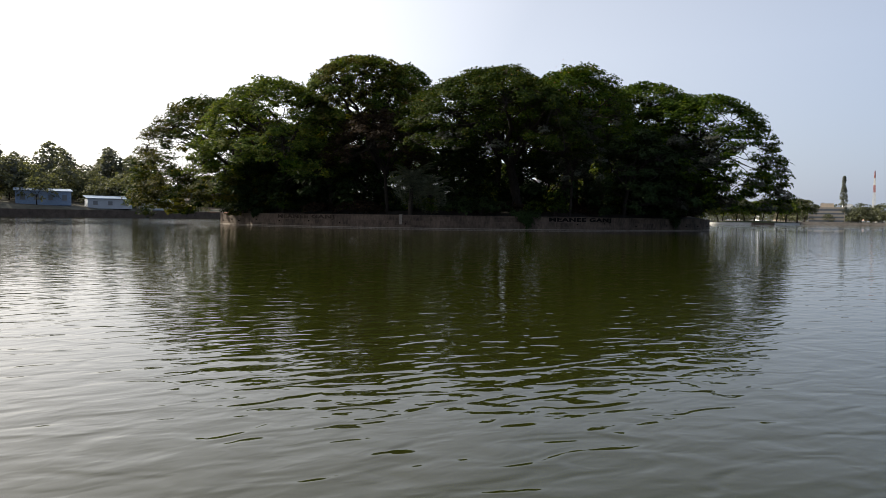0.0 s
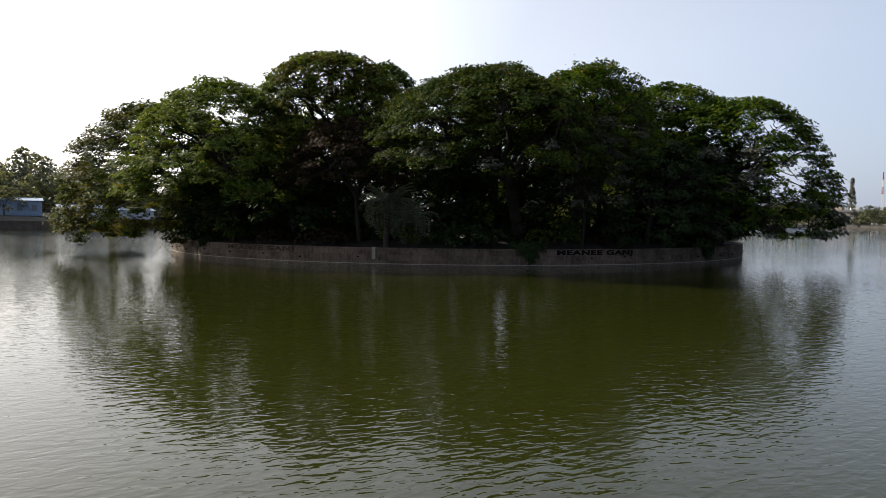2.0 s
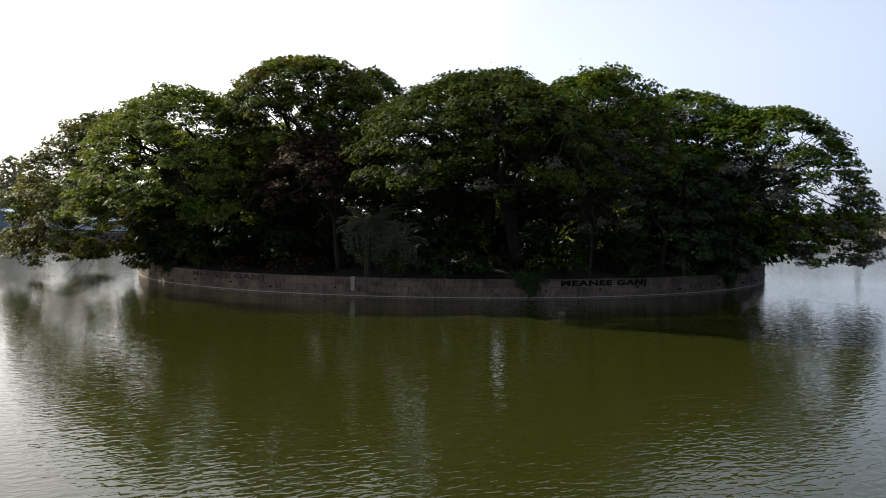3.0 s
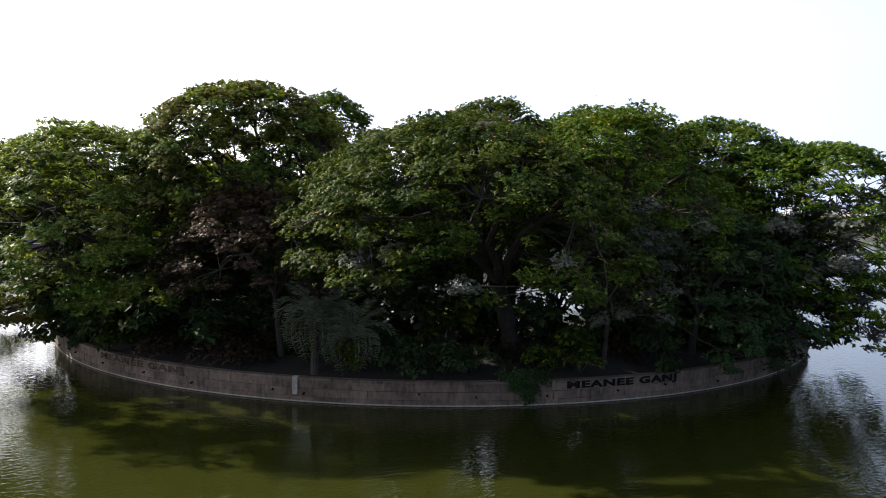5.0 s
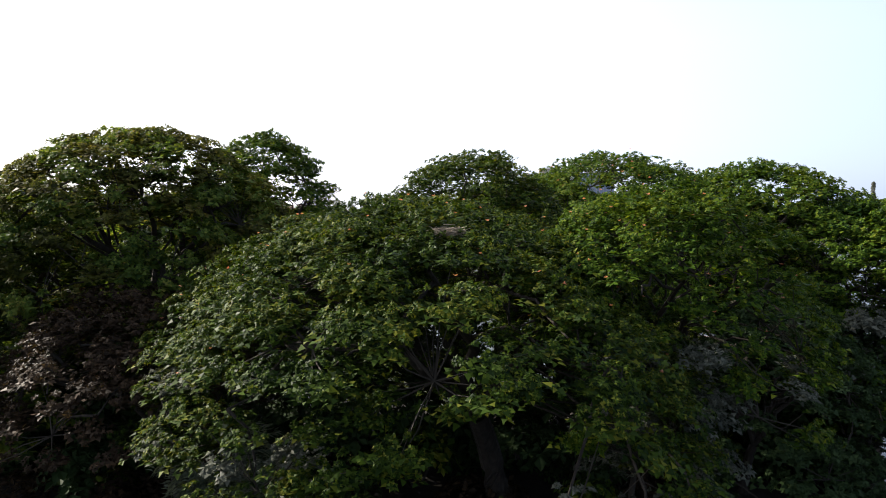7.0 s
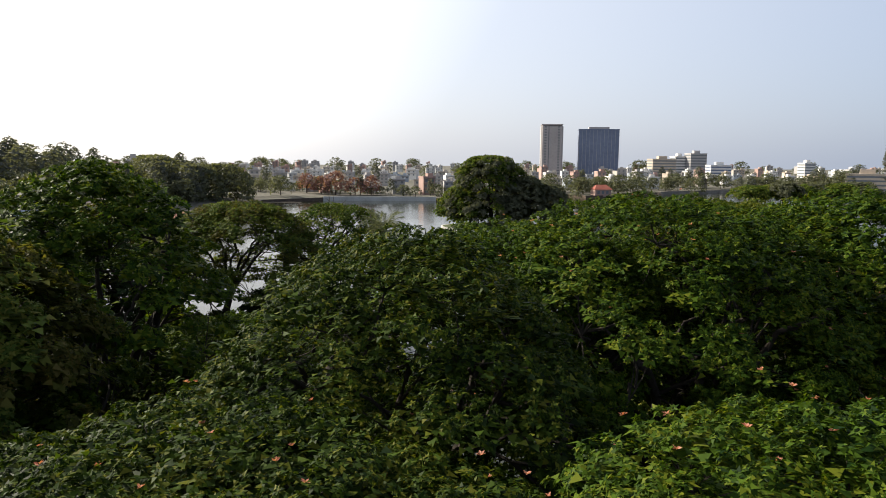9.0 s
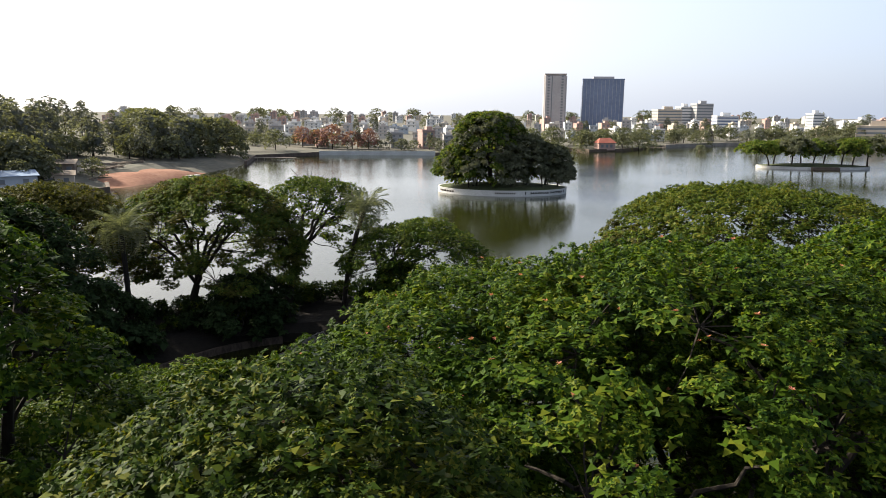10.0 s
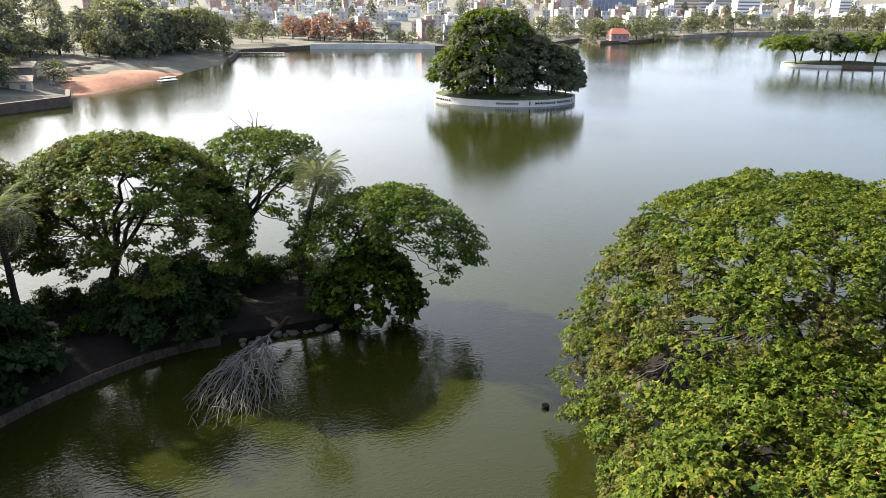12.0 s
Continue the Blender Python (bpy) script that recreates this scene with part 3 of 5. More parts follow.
bent_sign("MEANEE GANJ", angle_at(11.7), angle_at(19.2), 0.84, 0.58, on_wall, BLACK_PAINT, island_wall, "black painted capitals MEANEE GANJ", 0.105)
bent_sign("MEANEE GANJ", angle_at(-20.0), angle_at(-12.4), 0.84, 0.58, on_wall, FADED_PAINT, island_wall, "faded painted capitals MEANEE GANJ", 0.105)
(px_, py_), (ux_, uy_), _ = on_wall(angle_at(-4.7))
pil = part("pilaster", boxed(-0.17, -0.10, 0.45, 0.17, 0.14, WALL_TOP + 0.06, bevel=0.02), CONCRETE, island_wall, "pale concrete marker post")
pil.matrix_basis = pose(px_, py_, 0, 0, 0, math.degrees(math.atan2(uy_, ux_)) - 90)


# ---- trees of the ring island ----
RING = "trees of the ring island"
T = dome_tree
GZ = 1.4
NEAR = dict(per_pad=54, leaves=7, length=0.118, width=0.038, fine=True)
HALF = dict(core=1.9, per_pad=40, leaves=6, length=0.17, width=0.058, fine=True)
T(1, (9.0, 84.5, GZ), (4.9, 75.9), 11.0, 16.9, 9.0, squash=0.87, pads=310, leaf=LEAF, trunk=0.55, skirt=0.42, second=(LEAF_PALE, 0.16, 0.3), shape=2.0, blossom=130, **NEAR,
  label="large spreading rain tree with layered green crown over the wall", group=RING)
T(2, (14.5, 86.0, GZ), (13.8, 76.0), 5.6, 17.7, 10.0, pads=105, leaf=LEAF_BRIGHT, trunk=0.42, skirt=0.3, second=(LEAF_PALE, 0.3, 0.3), blossom=80, **NEAR,
  label="rain tree with fresh green top and whitened lower leaves", group=RING)
T(3, (-8.0, 89.0, GZ), (-9.8, 86.0), 7.6, 20.5, 12.4, inner=0.55, shape=2.0, pads=170, leaf=LEAF_SUN, second=(LEAF_OLIVE, 0.5, 1.1), trunk=0.5, **HALF, label="tall rain tree with a domed green crown", group=RING)
T(4, (-4.5, 95.5, GZ), (-5.2, 94.0), 5.6, 21.1, 12.0, pads=110, shape=1.8, leaf=LEAF_BRIGHT, trunk=0.5, **HALF, label="tallest rain tree of the island, dense domed crown", group=RING)
T(5, (-20.5, 93.0, GZ), (-20.0, 85.5), 9.8, 17.1, 7.2, pads=165, leaf=LEAF_SUN, second=(LEAF_BRIGHT, 0.2, 0.6), trunk=0.5, skirt=0.65, **HALF, label="broad rain tree with sunlit yellow green outer leaves", group=RING)
T(6, (-27.5, 101.0, GZ), (-31.5, 98.0), 11.3, 17.0, 3.6, pads=165, leaf=LEAF_OLIVE, second=(LEAF, 0.4, 1.1), trunk=0.45, skirt=0.85, **HALF, label="low rain tree leaning out over the water, olive leaves", group=RING)
T(7, (25.5, 98.0, GZ), (27.3, 98.0), 8.8, 20.1, 11.5, pads=149, leaf=LEAF_BRIGHT, trunk=0.42, gaps=0.12, inner=0.15, **HALF, label="open lacy rain tree with bare limbs showing", group=RING)
T(8, (31.0, 97.5, GZ), (32.8, 93.0), 10.6, 17.7, 4.6, pads=200, leaf=LEAF_BRIGHT, trunk=0.5, skirt=0.85, second=(LEAF_PALE, 0.18, 0.6), **HALF, label="wide rain tree drooping towards the water", group=RING)
T(9, (22.0, 86.5, GZ), (22.5, 84.5), 5.6, 12.0, 3.4, pads=80, leaf=LEAF_DARK, trunk=0.25, skirt=0.6, length=0.16, width=0.055, per_pad=56, leaves=6, fine=True, label="bushy dark green tree behind the wall", group=RING, name="bushy_tree")
T(10, (17.0, 93.0, GZ), (16.8, 94.0), 9.2, 20.1, 11.5, pads=200, leaf=LEAF_BRIGHT, trunk=0.45, blossom=80, **NEAR, label="rain tree with a high rounded green crown", group=RING)
T(11, (10.0, 98.5, GZ), (11.4, 95.8), 9.5, 18.9, 10.0, shape=2.1, pads=205, leaf=LEAF_BRIGHT, trunk=0.42, blossom=80, **NEAR, label="rain tree with a flat layered crown above the lagoon", group=RING)
T(12, (20.5, 102.0, GZ), (19.8, 101.0), 8.4, 17.9, 10.2, pads=200, leaf=LEAF_BRIGHT, trunk=0.42, blossom=80, **NEAR, label="rain tree with fresh green crown beside the lagoon", group=RING)
T(13, (-6.5, 83.0, GZ), (-7.2, 79.8), 6.0, 13.0, 7.6, pads=110, per_pad=40, leaves=6, fine=True, gaps=0.12, leaf=LEAF_BROWN, trunk=0.2, inner=0.3, label="withering tree with thin reddish brown foliage", group=RING, name="withered_tree", length=0.14, width=0.042)
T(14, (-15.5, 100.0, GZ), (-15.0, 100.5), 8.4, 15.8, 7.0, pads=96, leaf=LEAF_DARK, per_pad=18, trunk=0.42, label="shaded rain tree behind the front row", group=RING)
T(15, (30.5, 109.0, GZ), (31.0, 109.5), 8.8, 15.3, 6.5, pads=170, per_pad=44, leaves=6, length=0.16, width=0.055, fine=True, leaf=LEAF_DOME, trunk=0.42, blossom=130, label="rain tree on the sunny arm of the island", group=RING)
T(16, (34.5, 130.5, GZ), (33.0, 128.7), 14.2, 18.2, 4.2, lump=0.4, pads=500, per_pad=40, leaves=6, length=0.155, width=0.054, fine=True, inner=0.3, tilt=0.8, leaf=LEAF_DOME, trunk=0.42, skirt=0.8, shape=3.5, second=(LEAF_OLIVE, 0.35, 0.8), label="huge domed rain tree, dense sunlit green crown to the water", group=RING)
T(17, (-25.5, 140.0, GZ), (-31.0, 145.0), 10.0, 16.2, 7.6, pads=184, inner=0.6, skirt=0.6, leaf=LEAF_OLIVE, trunk=0.42, **HALF, label="rain tree with olive crown on the far arm", group=RING)
T(18, (-17.5, 147.5, GZ), (-16.0, 150.4), 10.2, 16.5, 7.2, squash=0.82, tilt=0.45, pads=200, leaf=LEAF_SUN, second=(LEAF_OLIVE, 0.25, 1.1), trunk=0.42, inner=0.5, skirt=0.85, fork=0.2, **HALF, label="umbrella shaped rain tree with dark forked trunk", group=RING)
T(19, (-8.2, 152.0, GZ), (-5.4, 155.5), 6.6, 16.0, 9.8, tilt=0.4, limbs=6, fork=0.3, pads=110, leaf=LEAF_BRIGHT, second=(LEAF_SUN, 0.6, 1.2), trunk=0.46, inner=0.25, skirt=0.5, **dict(HALF, core=1.0), label="leaning rain tree with an open layered crown", group=RING)
T(20, (1.5, 152.0, GZ), (6.0, 151.6), 7.8, 11.9, 5.8, squash=0.9, shape=2.0, tilt=0.4, pads=150, leaf=LEAF_BRIGHT, trunk=0.32, skirt=0.5, inner=0.4, second=(LEAF_SUN, 0.5, 1.2), **dict(HALF, core=0.9), label="low rain tree reaching over the lagoon mouth", group=RING)
# the next two, mostly out of view, are sized to shade the lagoon
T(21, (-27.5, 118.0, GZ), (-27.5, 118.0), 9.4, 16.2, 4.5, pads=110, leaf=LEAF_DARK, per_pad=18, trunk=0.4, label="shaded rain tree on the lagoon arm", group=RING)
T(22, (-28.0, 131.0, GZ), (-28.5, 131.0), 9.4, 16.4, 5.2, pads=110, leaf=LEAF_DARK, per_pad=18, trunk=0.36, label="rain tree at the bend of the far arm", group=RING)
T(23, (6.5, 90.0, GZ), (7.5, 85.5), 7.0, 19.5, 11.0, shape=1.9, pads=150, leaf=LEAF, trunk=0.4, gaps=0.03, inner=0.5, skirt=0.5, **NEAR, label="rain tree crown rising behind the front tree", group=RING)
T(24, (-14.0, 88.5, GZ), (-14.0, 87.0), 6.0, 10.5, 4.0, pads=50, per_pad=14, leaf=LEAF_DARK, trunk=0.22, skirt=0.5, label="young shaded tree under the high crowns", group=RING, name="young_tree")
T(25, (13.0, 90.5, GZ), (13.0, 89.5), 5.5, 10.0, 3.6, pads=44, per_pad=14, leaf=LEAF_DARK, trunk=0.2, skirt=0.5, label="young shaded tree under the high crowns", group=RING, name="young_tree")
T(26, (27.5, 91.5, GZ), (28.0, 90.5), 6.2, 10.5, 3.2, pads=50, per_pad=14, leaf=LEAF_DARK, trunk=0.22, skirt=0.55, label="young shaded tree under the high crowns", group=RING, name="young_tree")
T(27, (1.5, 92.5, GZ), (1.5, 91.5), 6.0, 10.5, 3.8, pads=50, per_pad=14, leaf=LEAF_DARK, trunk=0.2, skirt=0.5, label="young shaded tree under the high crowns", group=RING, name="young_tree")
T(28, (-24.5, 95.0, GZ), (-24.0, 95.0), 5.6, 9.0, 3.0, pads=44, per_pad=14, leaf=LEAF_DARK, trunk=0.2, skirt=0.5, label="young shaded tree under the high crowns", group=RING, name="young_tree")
T(29, (3.2, 149.8, 1.2), (5.0, 149.0), 4.2, 7.6, 2.6, pads=60, leaf=LEAF, trunk=0.2, skirt=0.6, label="low drooping tree at the lagoon mouth", group=RING, name="young_tree")
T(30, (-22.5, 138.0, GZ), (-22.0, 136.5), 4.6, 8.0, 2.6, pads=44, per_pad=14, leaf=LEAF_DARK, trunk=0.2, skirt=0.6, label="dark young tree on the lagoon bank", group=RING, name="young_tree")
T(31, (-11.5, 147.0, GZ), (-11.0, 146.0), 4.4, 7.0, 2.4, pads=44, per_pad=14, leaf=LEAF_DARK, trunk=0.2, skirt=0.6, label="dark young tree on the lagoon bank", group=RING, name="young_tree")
T(32, (29.5, 118.5, GZ), (28.5, 118.0), 7.8, 14.0, 4.2, pads=130, per_pad=40, leaves=6, length=0.17, width=0.06, fine=True, leaf=LEAF_DOME, trunk=0.35, skirt=0.5, blossom=60, label="rain tree filling the arm beside the great dome", group=RING)
# extra tree, placed for the camera's view as the second tree's pale leaves
T(33, (14.4, 81.5, GZ), (14.3, 76.8), 2.7, 11.8, 6.2, pads=36, leaf=LEAF_PALE, trunk=0.14, skirt=0.4, limbs=5, **NEAR, label="added slender tree for the second rain tree's whitened hanging leaves", group=RING, name="whitened_tree")
T(34, (2.0, 98.5, GZ), (-0.6, 98.2), 7.6, 14.2, 8.0, pads=110, leaf=LEAF_BRIGHT, trunk=0.3, **NEAR, label="low green crown over the lagoon bank", group=RING)
T(35, (30.0, 93.2, GZ), (31.2, 89.6), 4.6, 11.8, 3.6, pads=70, leaf=LEAF_PALE, second=(LEAF_BRIGHT, 0.4, 1.2), trunk=0.2, skirt=0.7, **HALF, label="pale leaved tree leaning over the wall", group=RING, name="whitened_tree")


# ---- palms, shrubs and fallen wood on the ring island ----
def frond_mesh(seed, length, sag):
    rng = np.random.default_rng(seed)
    s = np.linspace(0, 1, 9)
    spine = np.stack([length * s * np.cos(sag * s), 0 * s, length * (0.62 * s - 0.95 * sag * s * s)], 1)
    v, f = tubes([(spine, np.linspace(0.035, 0.008, 9), 3)])
    lv, lf = [], []
    for k in range(46):
        u = 0.16 + 0.82 * k / 46
        p = np.array([np.interp(u, s, spine[:, c]) for c in range(3)])
        side = 1 if k % 2 else -1
        ln = length * 0.20 * (1 - 0.55 * abs(u - 0.45)) * rng.uniform(0.85, 1.15)
        d = np.array([0.55, side * 0.8, 0.10 + rng.normal(0, 0.1)])
        d /= np.linalg.norm(d)
        w = np.array([0.028, 0, 0.02])
        tip = p + d * ln + np.array([0, 0, -0.28 * ln])
        mid = p + d * ln * 0.5
        i = len(lv)
        lv += [p - w * 0.4, mid - w, tip, mid + w]
        lf.append((i, i + 1, i + 2, i + 3))
    v, f = merged((v, f), (np.array(lv), np.array(lf)))
    me = bpy.data.meshes.new("frond")
    me.from_pydata(v, [], f)
    me.materials.append(FROND)
    return me


FRONDS = [frond_mesh(k, ln, sag) for k, (ln, sag) in enumerate(((3.4, 0.55), (3.7, 0.85), (3.5, 1.15), (3.2, 1.4)))]


def palm(x, y, z, height, label, lean=(0.0, 0.0), size=1.0, seed=0, count=34):
    rng = np.random.default_rng(seed)
    t = thing("palm", x, y, z, label, "palm", "palms of the ring island")
    line = curve_line((0, 0, -0.4), (lean[0] * 0.2, lean[1] * 0.2, height * 0.55), (*lean, height), 12)
    rad = np.linspace(0.27, 0.20, 13) * (1 + 0.12 * (np.arange(13) % 2))
    part("trunk", tubes([(line, rad, 9)]), BARK, t)
    for k in range(count):
        rank = k / count
        ob = part("frond", FRONDS[min(3, int(rank * 4))], None, t)
        ob.matrix_basis = pose(lean[0], lean[1], height + 0.1 - 0.25 * rank, 0, rng.uniform(-48, -28) * (1 - rank) + rank * rng.uniform(-8, 22), k * 137.5 + rng.uniform(-12, 12)) @ Matrix.Scale(size * rng.uniform(0.85, 1.1), 4)
    return t


palm(-3.7, 79.4, GZ, 3.5, "date palm with drooping pale fronds behind the wall", (0.1, -0.2), 1.0, 1, 46)
palm(-1.2, 80.0, GZ, 2.4, "short date palm with drooping pale fronds", (-0.3, -0.4), 0.95, 5, 34)
palm(-1.8, 151.5, GZ, 12.0, "tall date palm standing above the low trees", (3.0, -4.0), 1.05, 2, 40)
palm(-20.2, 139.6, GZ, 10.6, "tall date palm at the lagoon, hanging dry fronds", (-0.4, 0.2), 1.15, 3, 44)
palm(-29.5, 134.0, GZ, 10.0, "date palm among the trees of the far arm", (0.5, 0.2), 1.0, 4, 34)


def shrub_mesh(seed, r, h, leaf, n=15):
    rng = np.random.default_rng(seed)
    a, q = rng.random(n) * 6.283, np.sqrt(rng.random(n))
    c = np.stack([q * r * np.cos(a), q * r * np.sin(a), h * (0.25 + 0.7 * rng.random(n) * (1.05 - q * q * 0.7))], 1)
    nn = np.array([0, 0, 1.0]) + 0.8 * c / r
    nn /= np.linalg.norm(nn, axis=1)[:, None]
    v, f = leaf_pads(rng, c, rng.uniform(0.28, 0.5, n) * r, nn, 8, 5, 0.34, 0.095)
    me = bpy.data.meshes.new("foliage")
    me.from_pydata(v, [], f)
    me.materials.append(leaf)
    stems = tubes([(curve_line((0, 0, -0.3), p * (0.3, 0.3, 0.6), p, 3), (0.05, 0.04, 0.03, 0.015), 4) for p in c[::2]])
    ms = bpy.data.meshes.new("stem")
    ms.from_pydata(stems[0], [], stems[1])
    ms.materials.append(BARK)
    return me, ms


SHRUBS = [shrub_mesh(40 + k, r, h, leaf) for k, (r, h, leaf) in enumerate(((1.3, 1.6, LEAF_DARK), (1.7, 2.3, LEAF_DARK), (1.1, 2.6, LEAF), (1.9, 1.7, LEAF_BROWN)))]


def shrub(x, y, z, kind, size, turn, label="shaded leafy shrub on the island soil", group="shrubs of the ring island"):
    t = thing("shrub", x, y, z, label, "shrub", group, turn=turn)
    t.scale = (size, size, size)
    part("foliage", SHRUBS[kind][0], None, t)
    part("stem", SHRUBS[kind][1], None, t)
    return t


rs = np.random.default_rng(77)
for k in range(46):
    a = radians(193 + 154 * (k + rs.uniform(-0.3, 0.3)) / 45)
    inset = rs.uniform(1.6, 6.5)
    x, y = outer(a, -inset)
    shrub(x, y, 1.42, int(rs.integers(0, 4)), rs.uniform(0.75, 1.35), rs.uniform(0, 360))
for k in range(34):
    a = radians(200 + 140 * (k + rs.uniform(-0.3, 0.3)) / 33)
    x, y = outer(a, -rs.uniform(8, 19))
    shrub(x, y, 1.75, int(rs.integers(0, 3)), rs.uniform(0.9, 1.7), rs.uniform(0, 360))
for k in range(30):
    a = radians(100 + 85 * (k + rs.uniform(-0.3, 0.3)) / 29)
    x, y = outer(a, -rs.uniform(1.2, 9.5))
    shrub(x, y, 1.6, int(rs.integers(0, 3)), rs.uniform(0.6, 1.15), rs.uniform(0, 360), "dark shrub on the bank of the far arm")
for k in range(22):
    a = radians(96 + 52 * (k + rs.uniform(-0.3, 0.3)) / 21)
    x, y = outer(a, -rs.uniform(0.9, 2.6))
    shrub(x, y, 1.45, 2 if k % 3 else 1, rs.uniform(0.5, 0.95), rs.uniform(0, 360), "dark shrub along the outer edge of the far arm")
# extra dark shrubs, added so that the bank looks deep in shade
for k in range(64):
    u = 0.06 + 0.30 * (k + rs.uniform(-0.4, 0.4)) / 63
    i = int(u * NS)
    f = rs.uniform(0.12, 0.82)
    x, y = outer_pts[i] * (1 - f) + inner_pts[i] * f
    shrub(x, y, 1.75, int(rs.integers(0, 3)), rs.uniform(0.55, 0.95), rs.uniform(0, 360), "added dark shrub that stands for deep shade on the far arm")
shrub(-19.5, 85.8, 1.35, 2, 1.25, 30, "rounded green shrub close behind the wall")


def creeper(x, spread, drop, seed):
    """A mat of leaves that hangs over the wall."""
    rng = np.random.default_rng(seed)
    a = angle_at(x)
    (qx, qy), (ux, uy), _ = on_wall(a)
    t = thing("creeper", qx, qy, WALL_TOP, "green creeper hanging over the stone wall", "creeper", "creepers on the wall")
    n = 44
    along, down = rng.normal(0, spread * 0.45, n), rng.random(n) ** 1.3
    fade = np.clip(1 - np.abs(along) / spread, 0.1, 1)
    z = 0.35 - down * (drop + 0.35) * fade
    off = 0.12 + 0.25 * rng.random(n) - 0.5 * (z > 0.1)
    c = np.stack([along * -uy + off * ux, along * ux + off * uy, z], 1)
    nn = np.tile([ux, uy, 0.6], (n, 1)) + rng.normal(0, 0.2, (n, 3))
    nn /= np.linalg.norm(nn, axis=1)[:, None]
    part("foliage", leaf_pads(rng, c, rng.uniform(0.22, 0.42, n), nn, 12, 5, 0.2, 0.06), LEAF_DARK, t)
    part("stem", tubes([(curve_line((-ux * 0.6, -uy * 0.6, 0.1), p * (0.5, 0.5, 1) + (0, 0, 0.3), p, 3), (0.03, 0.025, 0.02, 0.01), 3) for p in c[::4]]), BARK, t)


creeper(9.2, 1.5, 1.0, 5)
creeper(28.4, 1.3, 1.0, 6)
creeper(-23.5, 1.0, 0.5, 8)

# dead tree fallen from the bank into the lagoon, bare grey twigs
rd = np.random.default_rng(9)
dead = thing("fallen_tree", -3.4, 141.2, 1.0, "bare grey dead tree fallen from the bank into the lagoon", "dead tree")
stem = curve_line((1.6, 5.6, 0.5), (0.9, 2.0, 0.7), (0.0, -2.4, 0.7), 8)
lines, twigs_ = [], []
for k in range(46):
    a = radians(200 + 140 * (k + rd.uniform(-0.5, 0.5)) / 45)
    r = rd.uniform(2.6, 4.3)
    start = stem[rd.integers(4, 9)] + rd.normal(0, 0.10, 3)
    end = np.array([-0.2 + 0.98 * r * math.cos(a), -2.4 + 1.75 * r * math.sin(a), rd.uniform(-1.5, -0.8)])
    mid = start * 0.45 + end * 0.55 + np.array([0.9 * math.cos(a), 0, rd.uniform(0.5, 1.5)]) + rd.normal(0, 0.35, 3)
    bough = curve_line(start, mid, end, 9)
    bough[1:-1] += rd.normal(0, 0.13, (8, 3))
    lines.append((bough, np.linspace(0.055, 0.014, 10), 5))
    for j in range(11):
        p = bough[rd.integers(2, 9)]
        d = np.array([rd.normal(0, 0.5) + 0.3 * math.cos(a), rd.normal(0, 0.4) + 0.4 * math.sin(a), rd.uniform(-1.0, 0.3)])
        e = p + d * rd.uniform(0.6, 1.3)
        twigs_.append((curve_line(p, (p + e) / 2 + rd.normal(0, 0.14, 3), e, 3), (0.022, 0.017, 0.012, 0.007), 3))
part("trunk", tubes([(stem, np.linspace(0.21, 0.08, 9), 8)]), BARK, dead, "dark fallen stem")
for bough_line in lines:
    part("bough", tubes([bough_line]), DEAD, dead)
tagged(part("twigs", tubes(twigs_), DEAD, dead), "tangle of thin grey twigs", kind="stuff")

# a dead crown tip above the leaning tree, and bare boughs on the wall's far end
snag = thing("bare_bough", -6.2, 156.8, 14.7, "twisted leafless bough above the tree crown", "dead branch")
part("bough", tubes([(curve_line((0, 0, -1.5), (0.3, 0, 0.8), (rd.normal(0, 1.0), rd.normal(0, 0.5), 1.7 + 0.3 * k), 6) + np.r_[np.zeros((2, 3)), rd.normal(0, 0.12, (5, 3))], np.linspace(0.08, 0.025, 7), 5) for k in range(5)]), BARK_GREY, snag)
snag2 = copy_thing(snag, pose(-0.6, 153.8, 12.7, 0, 8, 70))
low_bough = thing("bare_bough", -27.8, 92.0, 2.2, "leafless drooping bough reaching over the water", "dead branch")
part("bough", tubes([(curve_line((1.2, 1.5, 1.2), (-2.5, -1.0, 3.0), (-5.0 + rd.normal(0, 0.8), -2.5 + rd.normal(0, 0.8), -0.4 - 0.5 * k), 7) + np.r_[np.zeros((2, 3)), rd.normal(0, 0.15, (6, 3))], np.linspace(0.11, 0.02, 8), 5) for k in range(4)]), BARK, low_bough)

# stick nest on the front tree
nest = thing("bird_nest", 6.1, 71.8, 15.75, "empty nest of dry sticks on the tree crown", "nest")
lines = []
for k in range(150):
    a, r = rd.random() * 6.283, rd.uniform(0.18, 0.5)
    p = np.array([r * math.cos(a), r * math.sin(a), 0.05 + 0.22 * r + rd.normal(0, 0.05)])
    b = a + 1.57 + rd.normal(0, 0.5)
    d = np.array([math.cos(b), math.sin(b), rd.normal(0, 0.18)]) * rd.uniform(0.2, 0.45)
    lines.append((np.array([p - d, p + rd.normal(0, 0.02, 3), p + d]), (0.009, 0.011, 0.006), 3))
part("sticks", tubes(lines), NEST, nest)

